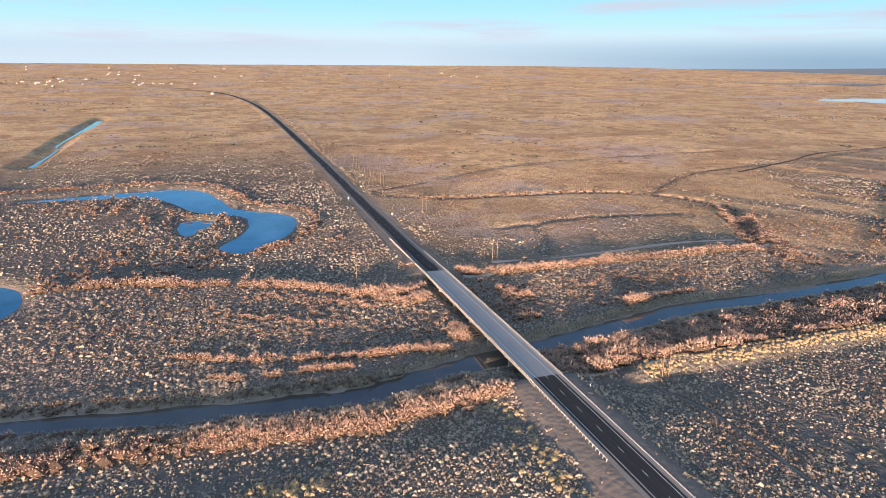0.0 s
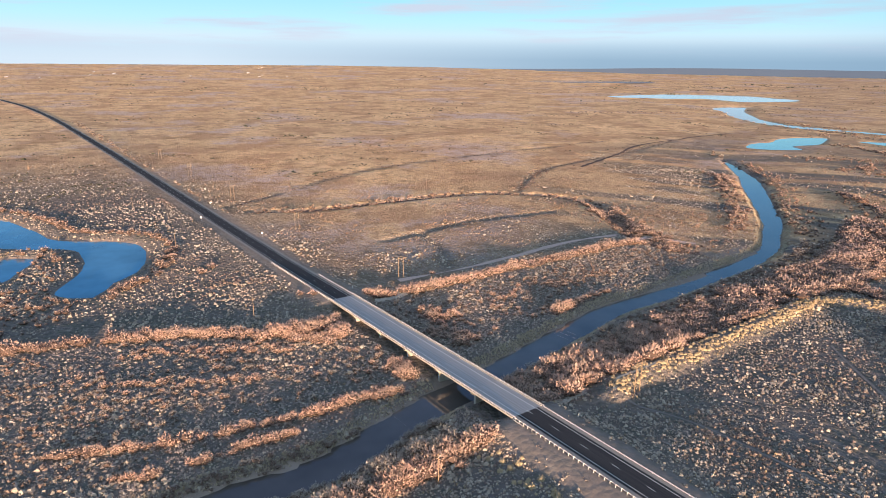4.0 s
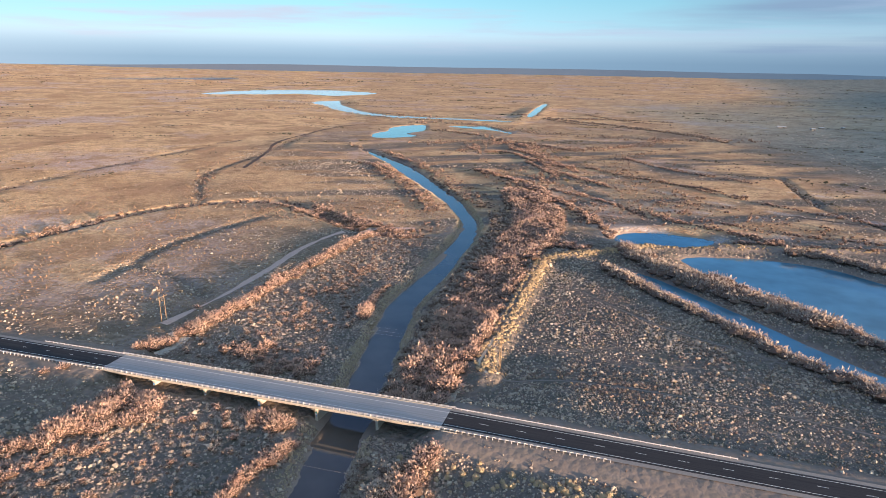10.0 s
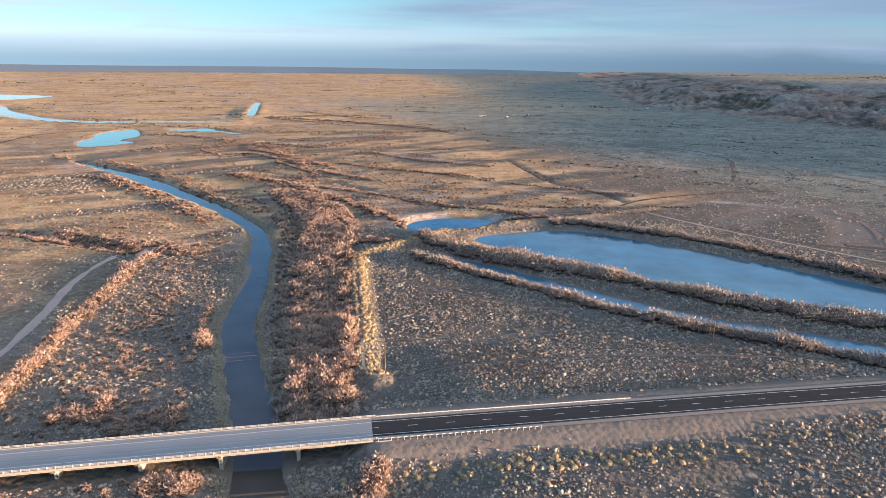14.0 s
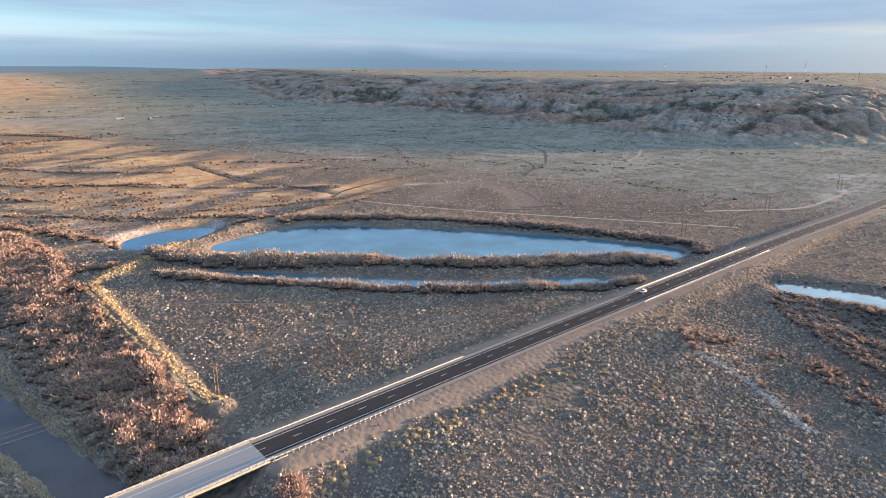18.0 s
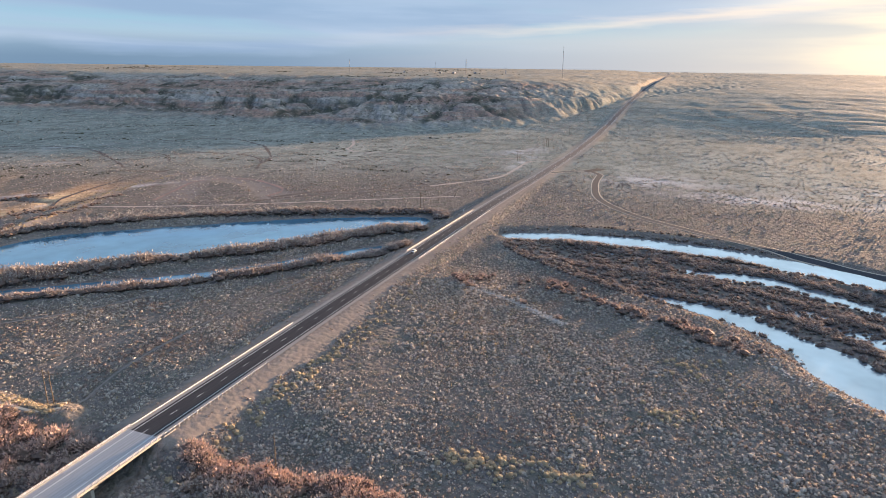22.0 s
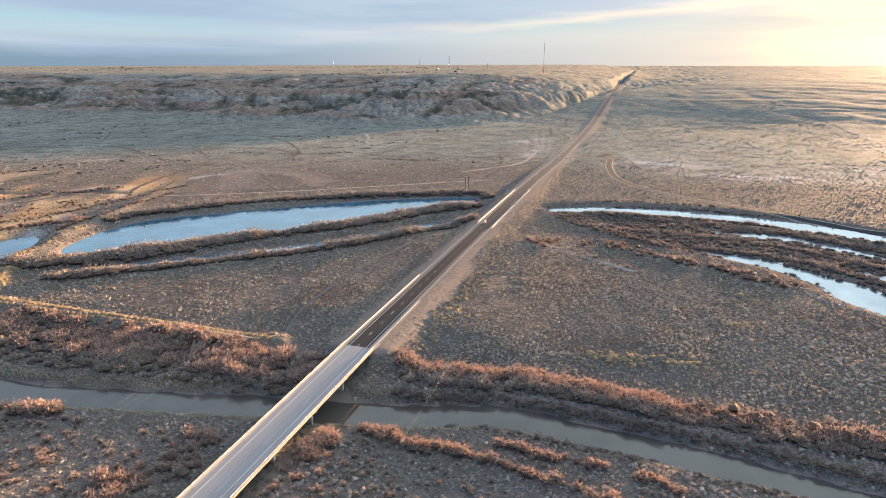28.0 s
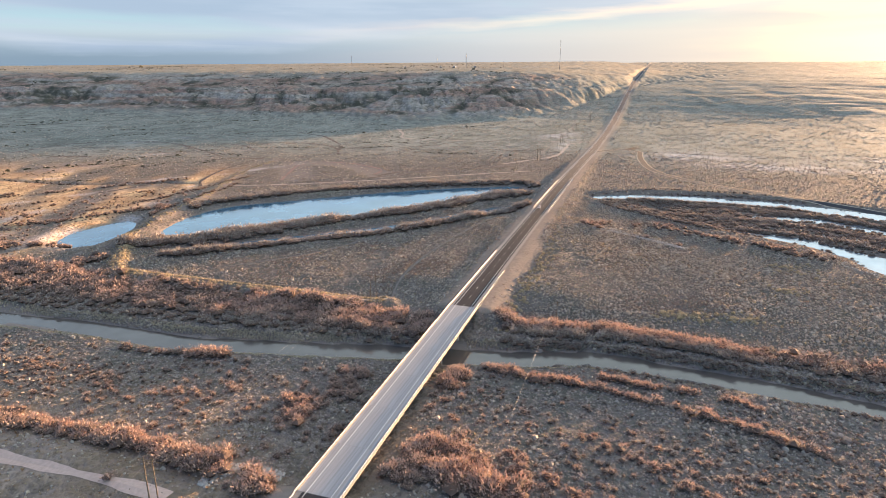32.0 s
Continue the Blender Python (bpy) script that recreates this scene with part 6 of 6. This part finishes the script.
# ---- the white car ----
def build_car(x, y, z, turn):
    glass = plain("car_glass", (0.03, 0.035, 0.04), rough=0.08)
    white = plain("car_paint", (0.78, 0.78, 0.76), rough=0.3, depth=0.04, stain=0.1)
    rubber = plain("tyre_rubber", (0.03, 0.03, 0.03))
    lamp = plain("lamp_glass", (0.75, 0.74, 0.70), rough=0.15)
    red = plain("tail_lamp", (0.45, 0.03, 0.03), rough=0.2)
    car = thing("car", "white sport utility car on the dark asphalt lane", "car", (x, y, z), turn=turn)
    bm = box_bm(bmesh.new(), (0, 0, 0.72), (4.6, 1.86, 0.72))
    bmesh.ops.bevel(bm, geom=bm.edges[:], offset=0.16, segments=3, affect="EDGES")
    part("body", bm, white, car, smooth_shade=True)
    bm = box_bm(bmesh.new(), (-0.45, 0, 1.32), (2.9, 1.66, 0.62))
    for v in bm.verts:
        if v.co.z > 1.3:
            v.co.x = -0.45 + (v.co.x + 0.45) * 0.80 - 0.08
            v.co.y *= 0.84
    bmesh.ops.bevel(bm, geom=bm.edges[:], offset=0.06, segments=2, affect="EDGES")
    part("cabin_glass", bm, glass, car, "dark tinted windows")
    bm = box_bm(bmesh.new(), (-0.55, 0, 1.655), (2.25, 1.38, 0.08))
    bmesh.ops.bevel(bm, geom=bm.edges[:], offset=0.03, segments=2, affect="EDGES")
    roof = part("roof", bm, white, car)
    for side in (1, -1):
        part("roof_rail", bar(bmesh.new(), (-1.5, side * 0.62, 1.73), (0.4, side * 0.62, 1.73), 0.025, 0.025), STEEL, car)
        part("mirror", box_bm(bmesh.new(), (0.75, side * 1.0, 1.12), (0.16, 0.22, 0.15), 0.03), white, car)
        part("headlight", box_bm(bmesh.new(), (2.22, side * 0.66, 0.82), (0.16, 0.40, 0.16), 0.03), lamp, car, "clear headlight")
        part("tail_light", box_bm(bmesh.new(), (-2.26, side * 0.76, 0.92), (0.10, 0.22, 0.30), 0.02), red, car, "red tail light")
        for px in (1.38, -1.38):
            wheel = part("wheel", bar(bmesh.new(), (px, side * 0.74, 0.36), (px, side * 0.96, 0.36), 0.20, 0.20, 14), STEEL, car)
            tyre = bmesh.new()
            bar(tyre, (px, side * 0.71, 0.36), (px, side * 0.94, 0.36), 0.36, 0.36, 18)
            part("tyre", tyre, rubber, wheel)
    part("bumper", box_bm(bmesh.new(), (2.25, 0, 0.48), (0.18, 1.6, 0.22), 0.05), rubber, car, "dark front bumper")
    part("grille", box_bm(bmesh.new(), (2.29, 0, 0.74), (0.06, 0.8, 0.2), 0.02), glass, car, "dark grille")
    return car


build_car(212.0, 1.95, float(road_level(np.array(212.0))) + 0.005, math.pi)


# ---- rocks, rubble and far things ----
def rubble(name, line, width, count, size, mat, label):
    pts = in_band(curve(line, 4.0), width, count)
    z = on_ground(pts[:, 0], pts[:, 1])
    s = RNG.uniform(0.5, 1.3, count) * size
    me = scatter_mesh(name, [lump_shape(600 + k) for k in range(5)], np.column_stack([pts, z]), s, s * 0.8, mat)
    tagged(new(name, me), label, "rubble", kind="stuff")


ROCK = plain("pale_rock", (0.40, 0.37, 0.33), grain=2.0, depth=0.3)
rubble("stone_bank", [(173, -45), (170, -60), (163, -77), (146, -102)], 2.6, 560, 0.55, ROCK, "bank of pale broken stone among scrub")
rubble("shore_stones", [(140, -186), (130, -191), (120, -203), (110, -215)], 3.0, 110, 0.55, ROCK, "grey stones in shallow water along the marsh's shore")
rubble("riprap", [(-139, 36), (-130, 33), (-128, 24), (-130, 16)], 2.6, 360, 0.55, ROCK, "grey riprap stones protecting the bridge's bank")
rubble("riprap", [(-5, 36), (-4, 24), (-5, 14)], 1.6, 200, 0.5, ROCK, "grey riprap stones at the levee's foot")


def lattice_mast(x, y, tall, wide):
    z = ground_at(x, y)
    mast = thing("radio_mast", "tall thin steel lattice radio mast on the mesa", "radio mast", (x, y, z), "radio masts on the mesa")
    for a in (0, 2.1, 4.2):
        part("leg", bar(bmesh.new(), (wide * math.cos(a), wide * math.sin(a), -1), (wide * 0.7 * math.cos(a), wide * 0.7 * math.sin(a), tall), 0.22, 0.18, 4), WIRE, mast)
    bm = bmesh.new()
    for k in range(int(tall / 5)):
        for a in (0, 2.1, 4.2):
            bar(bm, (wide * math.cos(a), wide * math.sin(a), 5 * k), (wide * 0.8 * math.cos(a + 2.1), wide * 0.8 * math.sin(a + 2.1), 5 * k + 5), 0.12, 0.12, 3)
    part("lattice", bm, WIRE, mast)
    part("antenna", bar(bmesh.new(), (0, 0, tall - 3), (0, 0, tall + 4), 0.5, 0.3, 6), WIRE, mast)


for x, y, tall, w in ((1960, 245, 92, 0.9), (2050, 1060, 42, 1.0), (2020, 590, 48, 2.2), (1990, 690, 36, 0.8), (2100, 470, 22, 0.8)):
    lattice_mast(x, y, tall, w)

BARN_WALL = plain("white_siding", (0.30, 0.275, 0.25), grain=1.0)
BARN_ROOF = plain("metal_roof", (0.42, 0.42, 0.43), rough=0.5, grain=1.0)
SHADOWY = plain("doorway_shade", (0.05, 0.05, 0.05))


def far_house(x, y, long, deep, high, turn):
    z = ground_at(x, y)
    house = thing("farm_building", "small pale farm building with a gabled metal roof", "farm building", (x, y, z), "far farm buildings", turn)
    part("wall", box_bm(bmesh.new(), (0, 0, high / 2 - 0.4), (long, deep, high + 0.8)), BARN_WALL, house)
    bm = bmesh.new()
    e = 0.4
    v = [bm.verts.new(p) for p in ((-long / 2 - e, -deep / 2 - e, high), (long / 2 + e, -deep / 2 - e, high), (long / 2 + e, deep / 2 + e, high), (-long / 2 - e, deep / 2 + e, high), (-long / 2 - e, 0, high + deep * 0.28), (long / 2 + e, 0, high + deep * 0.28))]
    for f in ((0, 1, 5, 4), (2, 3, 4, 5), (0, 4, 3), (1, 2, 5), (3, 2, 1, 0)):
        bm.faces.new([v[k] for k in f])
    part("roof", bm, BARN_ROOF, house)
    # a near-black panel on the wall, painted as the shade inside a doorway
    part("door", box_bm(bmesh.new(), (long * 0.2, -deep / 2 - 0.05, high * 0.35), (long * 0.18, 0.12, high * 0.7)), SHADOWY, house, "near-black panel for a doorway's shade")


for x, y, a, b, c, t in ((323, 1322, 17, 6, 2.8, 0.1), (376, 1294, 8, 6, 2.8, 0.4), (400, 1330, 8, 5, 2.6, 0.0), (444, 1352, 7, 5, 2.6, 0.8), (758, 1484, 9, 6, 3, 0.2), (790, 1500, 8, 6, 3, 0.9), (820, 1490, 9, 6, 3, 0.5),
                         (-2060, -150, 14, 8, 4, 0.2), (2040, 640, 16, 8, 4, 0.0), (2060, 700, 14, 8, 4, 0.3), (2030, 560, 12, 7, 4, 0.5), (2080, 850, 10, 7, 4, 0.5)):
    far_house(x, y, a, b, c, t)
town = np.random.default_rng(11)
for k in range(70):
    if k < 34:
        x, y = -2700 + town.normal(0, 90), town.uniform(-1500, -220)
    else:
        x, y = town.uniform(-4300, -2900), town.uniform(-2100, 1500)
    far_house(x, y, town.uniform(7, 15), town.uniform(5, 8), town.uniform(2.6, 3.6), town.uniform(0, 3.1))


def far_trees():
    """Dark rows of far trees and brush about the town and the ranches."""
    rng = np.random.default_rng(5)
    p = np.column_stack([rng.uniform(-4700, -2300, 2600), rng.uniform(-2600, 2600, 2600)])
    p = p[rolling(p[:, 0] * 2.2, p[:, 1] * 0.6, 420, 91, 3) > 0.06]
    q = np.column_stack([rng.normal(420, 120, 90), rng.normal(1600, 110, 90)])
    r = np.column_stack([rng.uniform(-2400, 900, 700), rng.uniform(2500, 4600, 700)])
    p = np.vstack([p, q, r])
    z = on_ground(p[:, 0], p[:, 1])
    s = rng.uniform(3.0, 7.0, len(p))
    s[-700:] *= 0.8
    shapes = [shrub_shape(700 + k, 4, 18, 1.0, 0.55, 1.8) for k in range(4)]
    me = scatter_mesh("far_trees", [(c, d) for _, _, c, d in shapes], np.column_stack([p, z]), s, s, FAR_LEAF)
    tagged(new("far_trees", me), "dark far trees about the farms", "trees", kind="stuff")


def range_brush_lines():
    """Dark drifts of brush along shallow drainages far out on the range and the flat."""
    rng = np.random.default_rng(21)
    spots = []
    for k in range(420):
        r, a = 520 + 3200 * rng.random() ** 1.35, np.radians(rng.uniform(14, 198))
        way = a + np.pi / 2 + rng.normal(0, 0.45)
        long, short, count = rng.uniform(14, 60) * (0.5 + r / 1500), rng.uniform(1.5, 6) * (0.5 + r / 1500), int(rng.uniform(10, 46))
        u, v = rng.normal(0, long, count), rng.normal(0, short, count)
        v += 0.004 * u * u / max(long / 25, 1) * rng.normal(0, 1)
        size = rng.lognormal(-0.1, 0.4, count) * (0.55 + r / 2300)
        spots += list(zip(r * np.cos(a) + u * np.cos(way) - v * np.sin(way), r * np.sin(a) + u * np.sin(way) + v * np.cos(way), size))
    p = np.array(spots)
    ok, z = dry(p[:, 0], p[:, 1])
    ok &= (np.abs(p[:, 1]) > 26) & (np.hypot(p[:, 0], p[:, 1]) < 4300)
    p, z = p[ok], z[ok]
    me = scatter_mesh("drainage_brush", [clump_shape(760 + k, 3, 1) for k in range(5)], np.column_stack([p[:, :2], z]), p[:, 2] * 1.3, p[:, 2], FAR_LEAF)
    tagged(new("drainage_brush", me), "dark drifts of brush along shallow drainages", "scrub", kind="stuff")


FAR_LEAF = plant("far_leaves", [(0.06, 0.06, 0.04), (0.09, 0.08, 0.05), (0.12, 0.09, 0.06)])
far_trees()
range_brush_lines()


def distant_range():
    """A low range behind the plain, blue with painted haze, so far off that it does not shift."""
    a = np.radians(np.linspace(38, 152, 220))
    tall = 16 + 9 * rolling(np.degrees(a) * 10, 0 * a, 140, 95, 4) + 16 * smooth(np.degrees(a), 60, 80) * (1 - smooth(np.degrees(a), 118, 140))
    tall *= smooth(np.degrees(a), 55, 80) * (1 - smooth(np.degrees(a), 140, 152))
    foot = np.stack([4890 * np.cos(a), 4890 * np.sin(a), 0 * a + 20], 1)
    top = np.stack([4890 * np.cos(a), 4890 * np.sin(a), 60 + tall], 1)
    n = len(a)
    k = np.arange(n - 1)
    me = mesh_from("distant_range", np.vstack([foot, top]), np.stack([k + 1, k, k + n, k + n + 1], 1), HAZE_BLUE)
    tagged(new("distant_range", me), "low hills on the horizon in a glowing haze blue", "hills", kind="structure")


def make_haze_blue():
    m, n, shade, place = material("haze_blue_glow", 1.0)
    # the haze of distance is painted as a faint blue glow
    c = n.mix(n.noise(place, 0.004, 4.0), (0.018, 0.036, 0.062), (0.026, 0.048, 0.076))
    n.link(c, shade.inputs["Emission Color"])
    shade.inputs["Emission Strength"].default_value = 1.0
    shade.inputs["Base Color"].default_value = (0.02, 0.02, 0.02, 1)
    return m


HAZE_BLUE = make_haze_blue()
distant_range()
